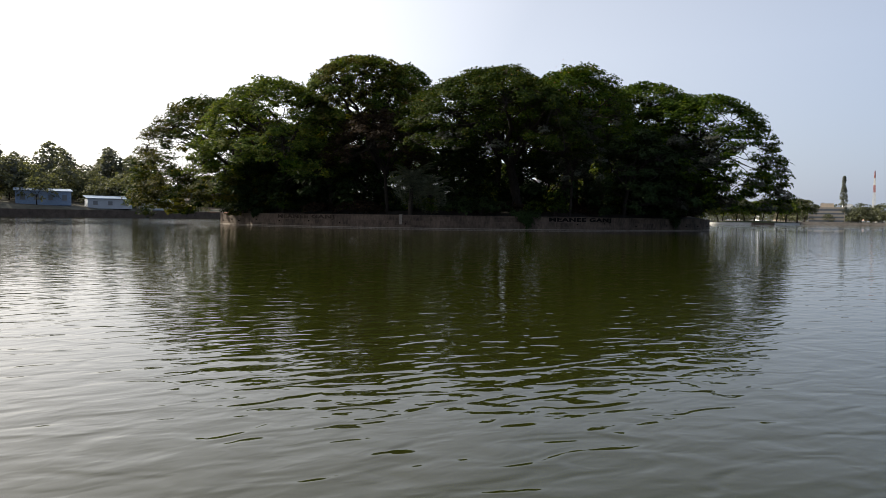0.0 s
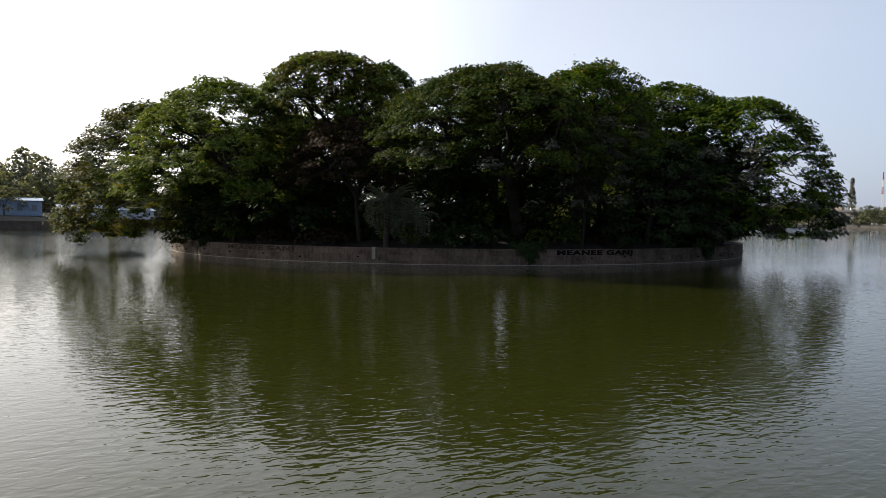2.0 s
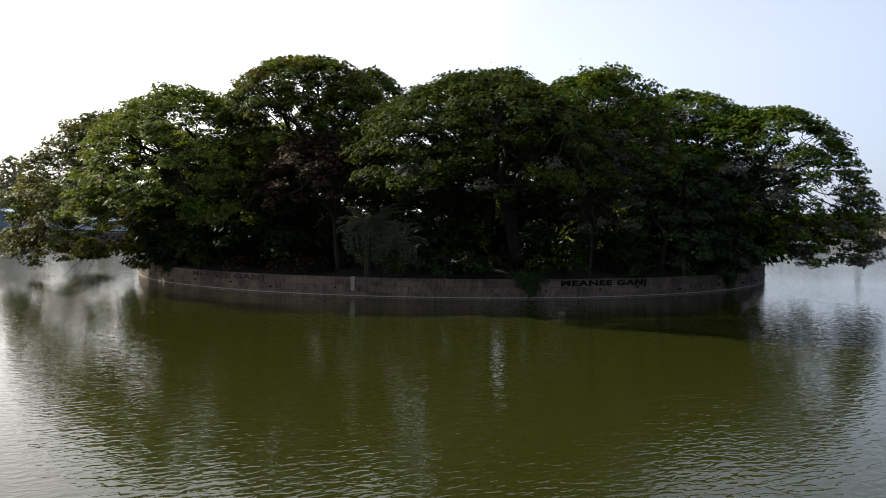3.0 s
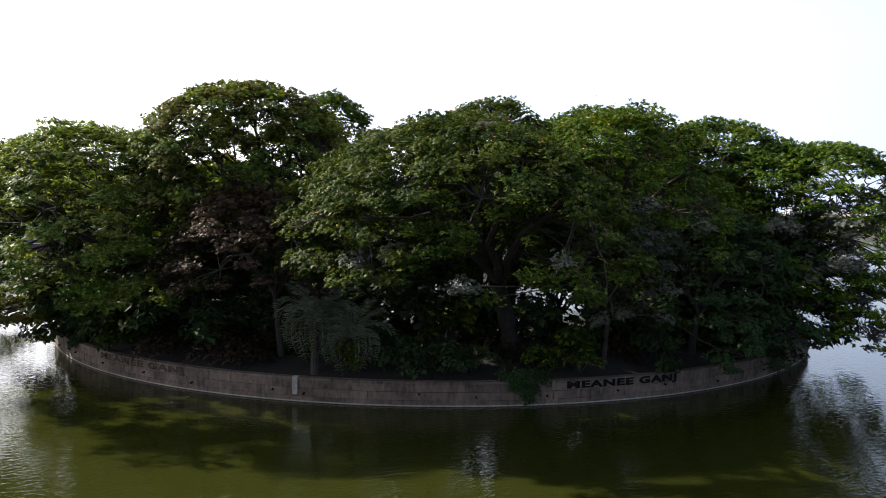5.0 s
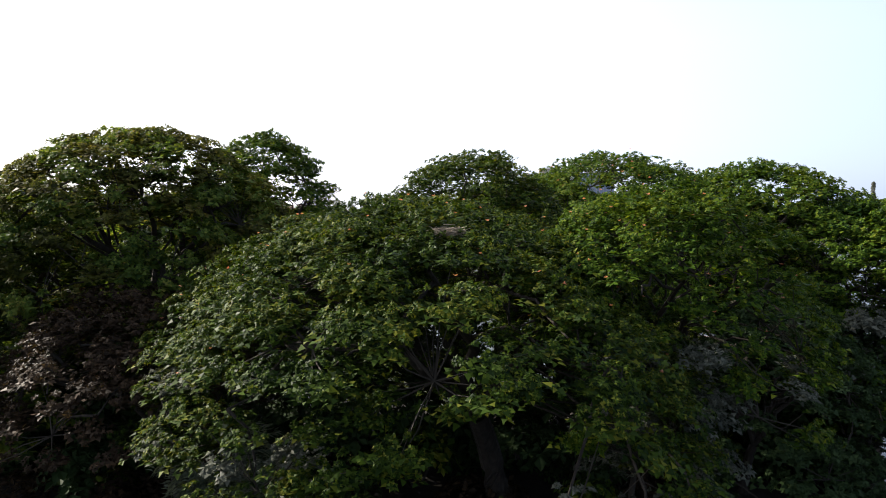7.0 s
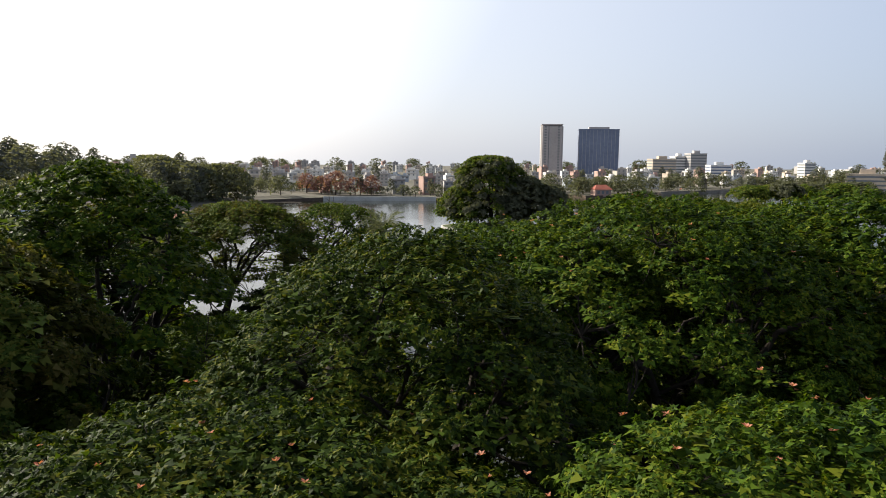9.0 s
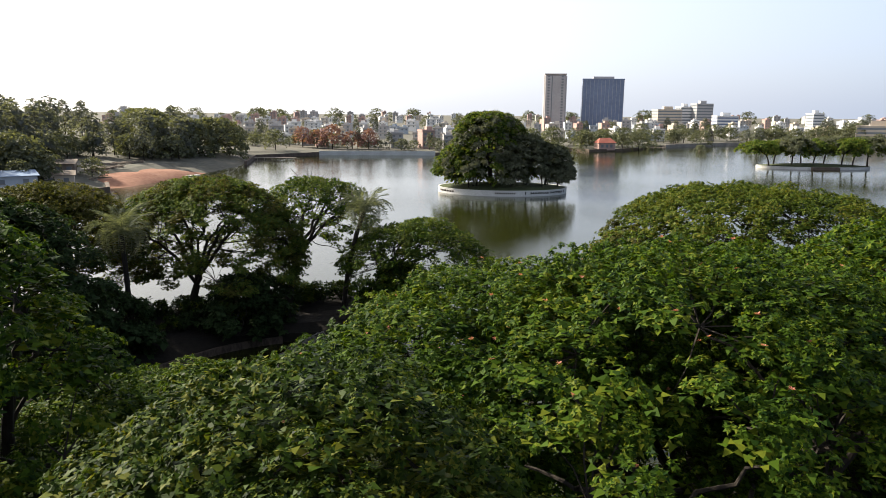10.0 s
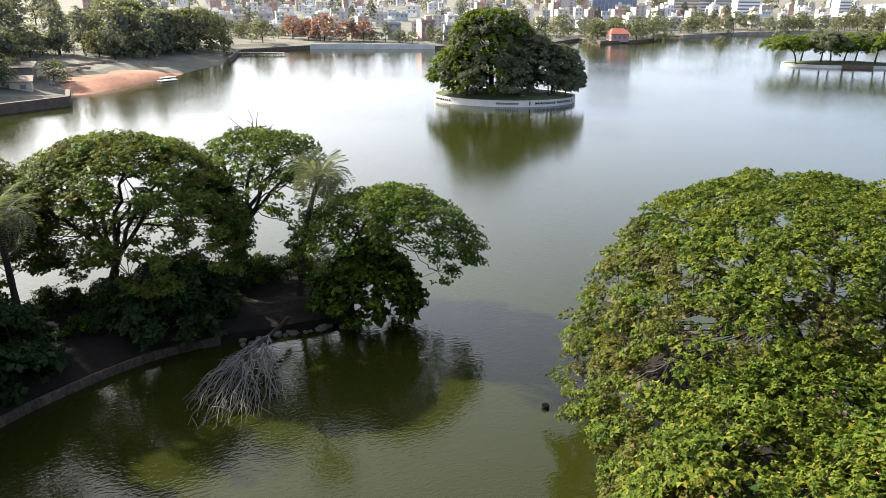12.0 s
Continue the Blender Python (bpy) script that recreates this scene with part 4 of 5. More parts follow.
# boulders along the lagoon edge, a float on the water
for k in range(18):
    u = 0.012 + 0.075 * k / 18
    q = np.array([np.interp(u, s_all, inner_pts[:, 0]), np.interp(u, s_all, inner_pts[:, 1])])
    bm = bmesh.new()
    bmesh.ops.create_icosphere(bm, subdivisions=2, radius=1.0)
    sx = rd.uniform(0.25, 0.6)
    for v in bm.verts:
        v.co = Vector((v.co.x * sx, v.co.y * sx * 0.8, v.co.z * sx * 0.6)) * (1 + 0.3 * noise.noise(v.co * 1.4 + Vector((k, 0, 0))))
    rock = part("boulder", bm, BARK_GREY)
    rock.matrix_basis = pose(q[0] + rd.normal(0, 0.3) + 0.3, q[1] - 0.5 + rd.normal(0, 0.25), rd.uniform(-0.05, 0.2), 0, 0, rd.uniform(0, 360))
    tagged(rock, "grey weathered boulder at the lagoon edge", "boulder", "boulders of the lagoon")
drum = thing("float_drum", 19.0, 135.8, -0.05, "small dark float on the lagoon water", "float")
bm = bmesh.new()
bmesh.ops.create_cone(bm, segments=14, radius1=0.26, radius2=0.26, depth=0.6, cap_ends=True)
part("drum", bm, BLACK_PAINT, drum)
bm = bmesh.new()
bmesh.ops.create_cone(bm, segments=14, radius1=0.28, radius2=0.28, depth=0.06, cap_ends=True, matrix=Matrix.Translation((0, 0, 0.2)))
part("band", bm, BARK, drum)


# ---- walled islands beyond ----
def round_island(x, y, rx, ry, height, label, wall_label, gap=None):
    """A grassy islet inside a whitewashed wall. Returns the wall and its ring function."""
    def ring(a):
        tx, ty = -rx * math.sin(a), ry * math.cos(a)
        ln = math.hypot(tx, ty)
        return (x + rx * math.cos(a), y + ry * math.sin(a)), (ty / ln, -tx / ln), ln

    aa = np.linspace(0, 2 * math.pi, 97)
    v = [(x, y, height + 1.0)]
    for q in (0.35, 0.7, 0.93, 0.985):
        for a in aa[:-1]:
            px, py = x + rx * q * math.cos(a), y + ry * q * math.sin(a)
            v.append((px, py, height - 0.12 + 1.1 * (1 - q * q) + 0.15 * noise.noise((px * 0.3, py * 0.3, 0))))
    f = [(0, 1 + k, 1 + (k + 1) % 96) for k in range(96)]
    f += [(1 + r * 96 + k, 1 + (r + 1) * 96 + k, 1 + (r + 1) * 96 + (k + 1) % 96, 1 + r * 96 + (k + 1) % 96) for r in range(3) for k in range(96)]
    g = part("islet_ground", (v, f), GRASS)
    tagged(g, label, "island", kind="structure")
    pts = np.array([ring(a)[0] for a in np.linspace(-0.003, 2 * math.pi, 129)])
    w = wall_ribbon("wall_islet", pts, [(-0.45, -1.5), (0.06, -1.5), (0.0, height - 0.14), (0.07, height - 0.12), (0.07, height), (-0.45, height)], WHITEWASH)
    tagged(w, wall_label, "wall", kind="structure")
    return w, ring


I2 = "trees of the round islet"
wall2, ring2 = round_island(26.0, 290.0, 19.4, 13.5, 1.65, "round islet with rough green grass", "whitewashed wall round the islet with black lettering")


def a2(x):
    return 2 * math.pi - math.acos(max(-1, min(1, (x - 26.0) / 19.4)))


bent_sign("MADRAS SAPPERS", a2(33.2), a2(43.0), 0.62, 0.58, ring2, BLACK_PAINT, wall2, "black painted capitals MADRAS SAPPERS", 0.09)


def bar_sign(ring, start, end, count, low, cap, parent, mat):
    """Lettering too worn to read: plain upright bars."""
    for k in range(count):
        a0 = start + (end - start) * k / count
        a1 = start + (end - start) * (k + 0.62) / count
        v = []
        for a in (a0, a1):
            (qx, qy), (ux, uy), _ = ring(a)
            v += [(qx + ux * 0.09, qy + uy * 0.09, low), (qx + ux * 0.09, qy + uy * 0.09, low + cap)]
        part("lettering_bar", (v, [(0, 2, 3, 1)]), mat, parent)


bar_sign(ring2, a2(23.0), a2(29.0), 10, 0.65, 0.5, wall2, FADED_PAINT)
bar_sign(ring2, a2(7.4), a2(11.5), 9, 0.65, 0.5, wall2, FADED_PAINT)
bar_sign(ring2, a2(31.6), a2(32.1), 1, 0.5, 0.85, wall2, BLACK_PAINT)
bar_sign(ring2, a2(43.5), a2(43.8), 1, 0.5, 0.85, wall2, BLACK_PAINT)
MID = dict(core=1.0, per_pad=18, leaves=5, length=0.62, width=0.18, bark=BARK)
# islet crowns take the paler leaf colours to imitate haze
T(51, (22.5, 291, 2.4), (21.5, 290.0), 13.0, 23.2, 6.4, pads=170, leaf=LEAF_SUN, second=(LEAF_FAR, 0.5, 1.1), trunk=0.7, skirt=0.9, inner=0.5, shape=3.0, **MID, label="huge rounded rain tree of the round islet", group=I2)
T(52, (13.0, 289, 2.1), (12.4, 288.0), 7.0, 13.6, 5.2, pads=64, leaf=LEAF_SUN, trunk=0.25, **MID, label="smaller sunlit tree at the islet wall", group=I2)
T(53, (33.0, 287.5, 2.3), (33.0, 287.0), 7.2, 17.0, 5.4, pads=65, leaf=LEAF_FAR, trunk=0.3, **MID, label="leafy tree of the round islet, leaves paled as haze", group=I2)
T(54, (39.0, 290, 2.1), (39.5, 289.5), 7.0, 14.6, 5.2, pads=70, leaf=LEAF_FAR, trunk=0.28, **MID, label="leafy tree of the round islet, leaves paled as haze", group=I2)
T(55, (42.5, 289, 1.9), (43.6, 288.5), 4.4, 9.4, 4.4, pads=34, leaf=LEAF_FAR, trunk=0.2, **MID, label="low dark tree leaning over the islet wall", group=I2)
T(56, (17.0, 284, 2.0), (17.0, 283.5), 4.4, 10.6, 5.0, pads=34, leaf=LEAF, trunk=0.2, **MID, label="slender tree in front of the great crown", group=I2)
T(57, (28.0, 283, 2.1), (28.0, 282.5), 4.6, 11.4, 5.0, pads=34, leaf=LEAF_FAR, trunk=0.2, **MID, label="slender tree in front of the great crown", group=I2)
for k in range(9):
    x = 11.5 + 3.6 * k + rs.uniform(-0.8, 0.8)
    st = thing("sapling", x, 283.5 + rs.uniform(-2, 6) + (4 if k in (0, 8) else 0), 1.9, "thin bare stemmed sapling on the islet", "sapling", "saplings of the islet")
    part("stem", tubes([(curve_line((0, 0, -0.4), (rs.normal(0, 0.3), 0, 2.5), (rs.normal(0, 0.9), rs.normal(0, 0.5), 5.4), 4), np.linspace(0.13, 0.06, 5), 5) for _ in range(3)]), BARK, st)

wall3, ring3 = round_island(176.0, 402.0, 25.5, 11.0, 1.15, "long islet with shaded grass", "whitewashed wall round the long islet")
landing = part("landing", boxed(170.0, 389.6, -1.0, 182.0, 392.6, 1.17, bevel=0.05), MORTAR, wall3, "dark stone landing in the wall")
I3 = "trees of the long islet"
FARISH = dict(core=0.6, per_pad=12, leaves=5, length=0.8, width=0.24, twigs=False)
for k in range(9):
    x = 154.0 + 5.6 * k + rs.uniform(-1, 1)
    y = 401 + rs.uniform(-4, 4)
    T(60 + k, (x, y, 1.7), (x + rs.uniform(-2, 2) - (4 if k == 0 else 0), y - 1), rs.uniform(7.6, 9.6), rs.uniform(12.0, 14.2), rs.uniform(6.6, 8.2), pads=48,
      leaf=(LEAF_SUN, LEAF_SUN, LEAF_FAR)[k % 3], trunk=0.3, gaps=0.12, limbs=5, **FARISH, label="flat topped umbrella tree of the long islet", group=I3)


# ---- shores: woods, walls, sheds, earth bank ----
def prototype(seed, radius, top, rim, leaf, name, label, group, pads=20, shape=2.2, limbs=4, trunk=0.3, per_pad=3):
    return T(seed, (0, 0, 0), (0, 0), radius, top, rim, pads=pads, per_pad=per_pad, leaves=4, length=1.6, width=0.55, skirt=0.4, inner=0.3, limbs=limbs, trunk=trunk, core=0,
             leaf=leaf, twigs=False, shape=shape, label=label, name=name, group=group)


WOOD = "trees along the lake shore"
# shore trees wear leaf colours with the haze painted in
protos = {
    "round": prototype(81, 7.5, 12.5, 3.0, LEAF_FAR, "shore_tree", "broad green tree on the lake shore, leaves paled as haze", WOOD),
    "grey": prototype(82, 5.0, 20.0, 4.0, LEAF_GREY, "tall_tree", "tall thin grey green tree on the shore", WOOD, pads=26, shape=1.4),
    "dark": prototype(83, 8.5, 14.0, 3.0, LEAF_FAR, "broadleaf_tree", "dense green tree on the lake shore, leaves paled as haze", "dense trees round the lake", pads=24),
    "red": prototype(84, 6.5, 12.0, 3.5, LEAF_RED, "flowering_tree", "tree covered with red blossom, softened as haze", WOOD),
    "big": prototype(85, 15.0, 17.0, 1.5, LEAF_FAR, "great_tree", "great green dome of leaves at the water, paled as haze", WOOD, pads=110, shape=2.8, limbs=7, trunk=0.6),
}
used = set()


def plant(kind, x, y, size=1.0, turn=None):
    z = float(land_height(np.array([x]), np.array([y]))[0]) - 0.1
    m = pose(x, y, z, 0, 0, rs.uniform(0, 360) if turn is None else turn) @ Matrix.Scale(size, 4)
    if kind in used:
        copy_thing(protos[kind], m)
    else:
        protos[kind].matrix_basis = m
        used.add(kind)


for x, y, s in ((-116, 374, 0.9), (-106, 388, 1.0), (-99, 404, 1.05), (-104, 424, 1.0), (-128, 400, 1.1), (-140, 425, 1.1)):
    plant("big", x, y, s)
for k in range(5):
    plant("red", -76 + 9.5 * k + rs.uniform(-2, 2), 488 + rs.uniform(-3, 8), rs.uniform(0.85, 1.2))
plant("round", -84, 460, 0.8)
for k in range(75):
    x, y = rs.uniform(-265, -112), rs.uniform(236, 470)
    x = min(x, -122 if y < 270 else -116)
    plant("grey" if k % 3 else "round", x, y, rs.uniform(0.6, 0.85) if y < 300 else rs.uniform(0.7, 1.05))
for k in range(16):
    plant("round" if k % 2 else "dark", rs.uniform(-190, -118), rs.uniform(225, 330), rs.uniform(0.7, 1.15))
for k in range(14):
    plant("round" if k % 3 else "dark", rs.uniform(-126, -101), rs.uniform(258, 298), rs.uniform(0.5, 0.85))
for k in range(26):
    plant("round" if k % 2 else "grey", rs.uniform(-135, -98), rs.uniform(346, 412), rs.uniform(0.6, 0.95))
for k in range(26):
    plant("round" if k % 4 else "grey", -66 + 5.2 * k + rs.uniform(-2, 2), 482 + 0.16 * max(0, 5.2 * k - 66) + rs.uniform(0, 14), rs.uniform(0.4, 0.7))
for k in range(10):
    plant("grey", rs.uniform(-330, -190), rs.uniform(170, 260), rs.uniform(0.6, 0.9))
for x, y, s in ((124, 548, 1.15), (136, 553, 1.1), (113, 556, 0.95), (147, 560, 0.7), (96, 572, 1.0), (80, 566, 1.1), (66, 560, 1.0), (54, 562, 0.85)):
    plant("dark", x, y, s)
for k in range(26):
    x = 165 + 11 * k + rs.uniform(-4, 4)
    plant("round" if k % 3 else "dark", x, 662 + rs.uniform(0, 40) - (45 if x < 200 else 0), rs.uniform(0.85, 1.3))
for k in range(14):
    plant("round" if k % 2 else "dark", 395 + 7 * k + rs.uniform(-4, 4), 640 - 14 * k + rs.uniform(0, 24) + 30, rs.uniform(0.9, 1.3))
for k in range(16):
    plant("grey", 350 + 12 * k + rs.uniform(-5, 5), 725 + rs.uniform(-10, 40), rs.uniform(0.7, 1.0))
for k in range(40):
    plant("round" if k % 2 else "grey", rs.uniform(-330, 260), rs.uniform(500, 900), rs.uniform(0.6, 0.95))
for k in range(14):
    plant("dark", rs.uniform(-30, 700), rs.uniform(700, 1150), rs.uniform(0.8, 1.3))

for k in range(60):
    x, y = rs.uniform(-175, -104), rs.uniform(262, 352)
    if x > -122 and 284 < y < 348:
        x -= 24
    plant("round" if k % 3 else "dark", x, y, rs.uniform(0.5, 0.85))
for k in range(22):
    plant("dark" if k % 2 else "round", rs.uniform(-135, -62), rs.uniform(474, 530), rs.uniform(0.5, 0.85))

tries = 0
while tries < 64:
    x, y = rs.uniform(40, 450), rs.uniform(500, 730)
    if 5 < float(lake_distance(np.array([x]), np.array([y]))[0]) < 55 and math.hypot(x - 109, y - 533) > 12:
        plant("dark" if tries % 2 else "round", x, y, rs.uniform(0.55, 1.0))
        tries += 1

for k in range(48):
    y = rs.uniform(1000, 1500)
    plant("dark" if k % 2 else "round", rs.uniform(-0.45, 0.62) * y, y, rs.uniform(1.4, 2.2))


# denser woods behind the western sheds and along the far eastern shore
tries = 0
while tries < 62:
    east = tries >= 40
    x, y = (rs.uniform(320, 520), rs.uniform(520, 720)) if east else (rs.uniform(-215, -100), rs.uniform(185, 300))
    d = float(lake_distance(np.array([x]), np.array([y]))[0])
    if (4 < d < 40 and math.hypot(x - 356, y - 660) > 16) if east else 19 < d < 62:
        plant(("dark", "round")[tries % 2] if east or tries % 3 else "grey", x, y, rs.uniform(1.1, 1.6) if east else rs.uniform(0.85, 1.25))
        tries += 1


def timber_stack(x, y, turn, seed):
    """Sawn timbers laid crosswise in a low heap."""
    rng = np.random.default_rng(seed)
    z = float(land_height(np.array([x]), np.array([y]))[0])
    t = thing("timber_stack", x, y, z, "low heap of weathered timbers on the bank", "timber", "timber heaps on the bank", turn=turn)
    for k in range(6):
        w = rng.uniform(3.0, 5.5)
        ob = part("timber", boxed(-w / 2, -0.2, 0, w / 2, 0.2, 0.3), TIMBER, t)
        ob.matrix_basis = pose(rng.uniform(-0.4, 0.4), -1.1 + 0.45 * k, 0.002 + 0.3 * (k % 2), 0, 0, rng.uniform(-6, 6))


for k in range(12):
    timber_stack(-107 + 1.6 * (k % 4) + rs.uniform(-3, 3) - 3 * (k // 6), 284 + 5.0 * k, rs.uniform(-30, 60), 500 + k)

# retaining wall and strip on the near western bank
bank = wall_ribbon("wall_bank", np.array([(-165, 90), (-128, 205), (-97, 250), (-84.5, 269.5), (-91, 282)])[::-1], [(-0.9, -1.5), (0.3, -1.5), (0.15, 2.1), (0.3, 2.15), (0.3, 2.4), (-0.9, 2.4)], MORTAR)
tagged(bank, "stained concrete retaining wall of the western bank", "wall", kind="structure")
SW = [(-60.5, 460.0), (-40, 464.5), (-20, 466.6), (2.0, 469.2)]
shore_wall = wall_ribbon("wall_shore", np.array(SW)[::-1], [(-0.6, -1.0), (0.2, -1.0), (0.1, 2.4), (-0.6, 2.4)], WHITEWASH)
tagged(shore_wall, "whitewashed shore wall with a painted anniversary inscription", "wall", kind="structure")


def shore_ring(u):
    p = np.array(SW, float)
    d = np.array([0, 20.5, 40.6, 62.8])
    x, y = np.interp(u, d, p[:, 0]), np.interp(u, d, p[:, 1])
    n = np.array([0.14, -0.99])
    return (x, y), (n[0], n[1]), 1.0


bent_sign("ANNIVERSARY OF MADRAS SAPPERS", 10.5, 43.0, 0.9, 1.0, shore_ring, BLACK_PAINT, shore_wall, "black painted capitals of an anniversary inscription", 0.3)
bar_sign(shore_ring, 5.0, 9.5, 5, 0.9, 1.0, shore_wall, FADED_PAINT)
bar_sign(shore_ring, 44.5, 54.0, 9, 0.9, 1.0, shore_wall, FADED_PAINT)
edging = wall_ribbon("wall_edging", np.array([(-79, 384), (-87, 428), (-61, 460)])[::-1], [(-0.8, -1), (0.3, -1), (0.3, 1.7), (-0.8, 1.8)], MORTAR)
tagged(edging, "low dark stone edging of the shore", "wall", kind="structure")
edging2 = wall_ribbon("wall_edging", np.array([(2, 469.5), (60, 498), (87, 544), (97, 522), (121, 537), (162, 590)])[::-1], [(-0.8, -1), (0.3, -1), (0.3, 1.5), (-0.8, 1.6)], MORTAR)
tagged(edging2, "low dark stone edging of the shore", "wall", kind="structure")
road_wall = wall_ribbon("wall_promenade", np.array([(162, 591), (225, 641), (330, 656), (430, 591)])[::-1], [(-4.0, -1), (0.3, -1), (0.3, 1.2), (-1.6, 1.5), (-1.7, 2.2), (-4.0, 2.3)], CONCRETE)
tagged(road_wall, "pale promenade edge along the far shore", "promenade", kind="structure")

earth_v, earth_f, EN = [], [], 26
for i in range(EN):
    for j in range(EN):
        u, w = i / (EN - 1) * 2 - 1, j / (EN - 1) * 2 - 1
        x, y = -99 + 15 * u + 4 * w, 316 + 30 * w
        x = max(x, -92 + (y - 290) * 0.18 - 30)
        h = (1 - abs(u) ** 3) * (1 - abs(w) ** 3)
        earth_v.append((x, y, -0.3 + 3.0 * h + 0.35 * noise.noise((x * 0.2, y * 0.2, 0)) * h))
earth_f = [(i * EN + j, (i + 1) * EN + j, (i + 1) * EN + j + 1, i * EN + j + 1) for i in range(EN - 1) for j in range(EN - 1)]
earth = part("earth_bank", (earth_v, earth_f), RED_EARTH)
tagged(earth, "bare red earth heaped on the bank", "earth", kind="structure")


def shed(x, y, w, d, h, turn, roof_mat, wall_mat, label):
    z = float(land_height(np.array([x]), np.array([y]))[0])
    t = thing("shed", x, y, z, label, "shed", "sheds of the western bank", turn=turn)
    part("wall", boxed(-w / 2, -d / 2, -0.3, w / 2, d / 2, h), wall_mat, t)
    v = [(-w / 2 - 0.5, -d / 2 - 0.6, h + 0.05), (w / 2 + 0.5, -d / 2 - 0.6, h + 0.05), (w / 2 + 0.5, d / 2 + 0.5, h + 1.1), (-w / 2 - 0.5, d / 2 + 0.5, h + 1.1)]
    part("roof", (v + [(a, b, c + 0.14) for a, b, c in v], [(3, 2, 1, 0), (4, 5, 6, 7), (0, 1, 5, 4), (1, 2, 6, 5), (2, 3, 7, 6), (3, 0, 4, 7)]), roof_mat, t)
    n = max(2, int(w / 4))
    for k in range(n):
        cx = -w / 2 + w * (k + 0.5) / n
        win = part("window", boxed(cx - 0.7, -d / 2 - 0.06, h * 0.35, cx + 0.7, -d / 2 + 0.05, h * 0.75), PANE, t)
        part("sill", boxed(cx - 0.85, -d / 2 - 0.16, h * 0.35 - 0.13, cx + 0.85, -d / 2 + 0.02, h * 0.35 - 0.01), CONCRETE, win)
    return t


shed(-133, 236, 16, 8, 4.2, 32, BLUE_SHEET, BLUE_SHEET, "blue sheet metal shed at the shore")
shed(-117, 248, 14, 7, 3.0, 35, BLUE_SHEET, WALL_PAINTS[5], "low pale shed with blue sheet roof")
shed(-106, 262, 11, 6, 2.8, 38, BLUE_SHEET, WALL_PAINTS[5], "low white shed with blue sheet roof")
shed(-150, 215, 16, 8, 5.0, 30, BLUE_SHEET, WALL_PAINTS[5], "blue painted boat shed beside trees")
shed(-108, 292, 6, 5, 3.2, 20, TIMBER, TIMBER, "small weathered timber hut on the bank")
shed(-104, 281, 8, 4, 2.6, 25, TIMBER, WALL_PAINTS[3], "low weathered hut on the bank")
for k in range(2):
    pont = thing("pontoon", -79.5 - 3.2 * k, 322 + 7 * k, 0.0, "flat white floating pontoon at the bank", "pontoon", "pontoons", turn=60)
    part("deck", boxed(-3.2, -1.1, 0.12, 3.2, 1.1, 0.4, bevel=0.04), WHITEWASH, pont)
    part("float", boxed(-2.9, -0.9, -0.35, 2.9, 0.9, 0.14), BLACK_PAINT, pont)
jetty = thing("jetty", -74.5, 420.0, 0.0, "low timber jetty reaching from the wooded shore", "jetty", turn=12)
part("deck", boxed(-14, -1.2, 0.9, 10, 1.2, 1.2), TIMBER, jetty)
for k in range(7):
    part("post", boxed(-12 + 3.4 * k, -0.9, -1.6, -11.7 + 3.4 * k, -0.6, 0.92), TIMBER, jetty)
jetty2 = thing("jetty", 142.0, 566.0, 0.0, "dark timber jetty by the red roofed house", "jetty", turn=14)
part("deck", boxed(-22, -1.5, 0.8, 18, 1.5, 1.2), TIMBER, jetty2)
for k in range(9):
    part("post", boxed(-20 + 4.5 * k, -1.2, -1.6, -19.6 + 4.5 * k, -0.8, 0.82), TIMBER, jetty2)


# ---- town beyond the lake ----
def house(w, d, floors, paint, seed, x, y, roof=None):
    """A flat roofed town house with parapet, windows towards the lake and a roof tank."""
    rng = np.random.default_rng(seed)
    h = floors * 3.1
    t = thing("town_house", x, y, 0, "flat roofed concrete town house with small windows", "house", "houses of the town")
    bm = boxed(-w / 2, -d / 2, -3.0, w / 2, d / 2, h)
    box(bm, -w / 2 - 0.15, -d / 2 - 0.15, h, w / 2 + 0.15, -d / 2 + 0.1, h + 0.9)
    box(bm, -w / 2 - 0.15, d / 2 - 0.1, h, w / 2 + 0.15, d / 2 + 0.15, h + 0.9)
    box(bm, -w / 2 - 0.15, -d / 2 + 0.104, h, -w / 2 + 0.1, d / 2 - 0.104, h + 0.9)
    box(bm, w / 2 - 0.1, -d / 2 + 0.104, h, w / 2 + 0.15, d / 2 - 0.104, h + 0.9)
    part("wall", bm, paint, t)
    part("roof", boxed(-w / 2 + 0.1, -d / 2 + 0.1, h + 0.004, w / 2 - 0.1, d / 2 - 0.1, h + 0.12), CONCRETE, t)
    tx = rng.uniform(-w / 4, w / 4)
    part("stair_head", boxed(tx - 1.6, -1.5, h + 0.1, tx + 1.6, 2.0, h + 2.6), paint, t)
    n = max(2, int(w / 3.6))
    for fl in range(floors):
        part("slab", boxed(-w / 2 - 0.3, -d / 2 - 0.75, fl * 3.1 + 2.86, w / 2 + 0.3, -d / 2 - 0.004, fl * 3.1 + 3.04), CONCRETE, t)
        for k in range(n):
            cx = -w / 2 + w * (k + 0.5) / n
            part("window", boxed(cx - 0.75, -d / 2 - 0.05, fl * 3.1 + 0.95, cx + 0.75, -d / 2 + 0.06, fl * 3.1 + 2.4), PANE, t)
    return t


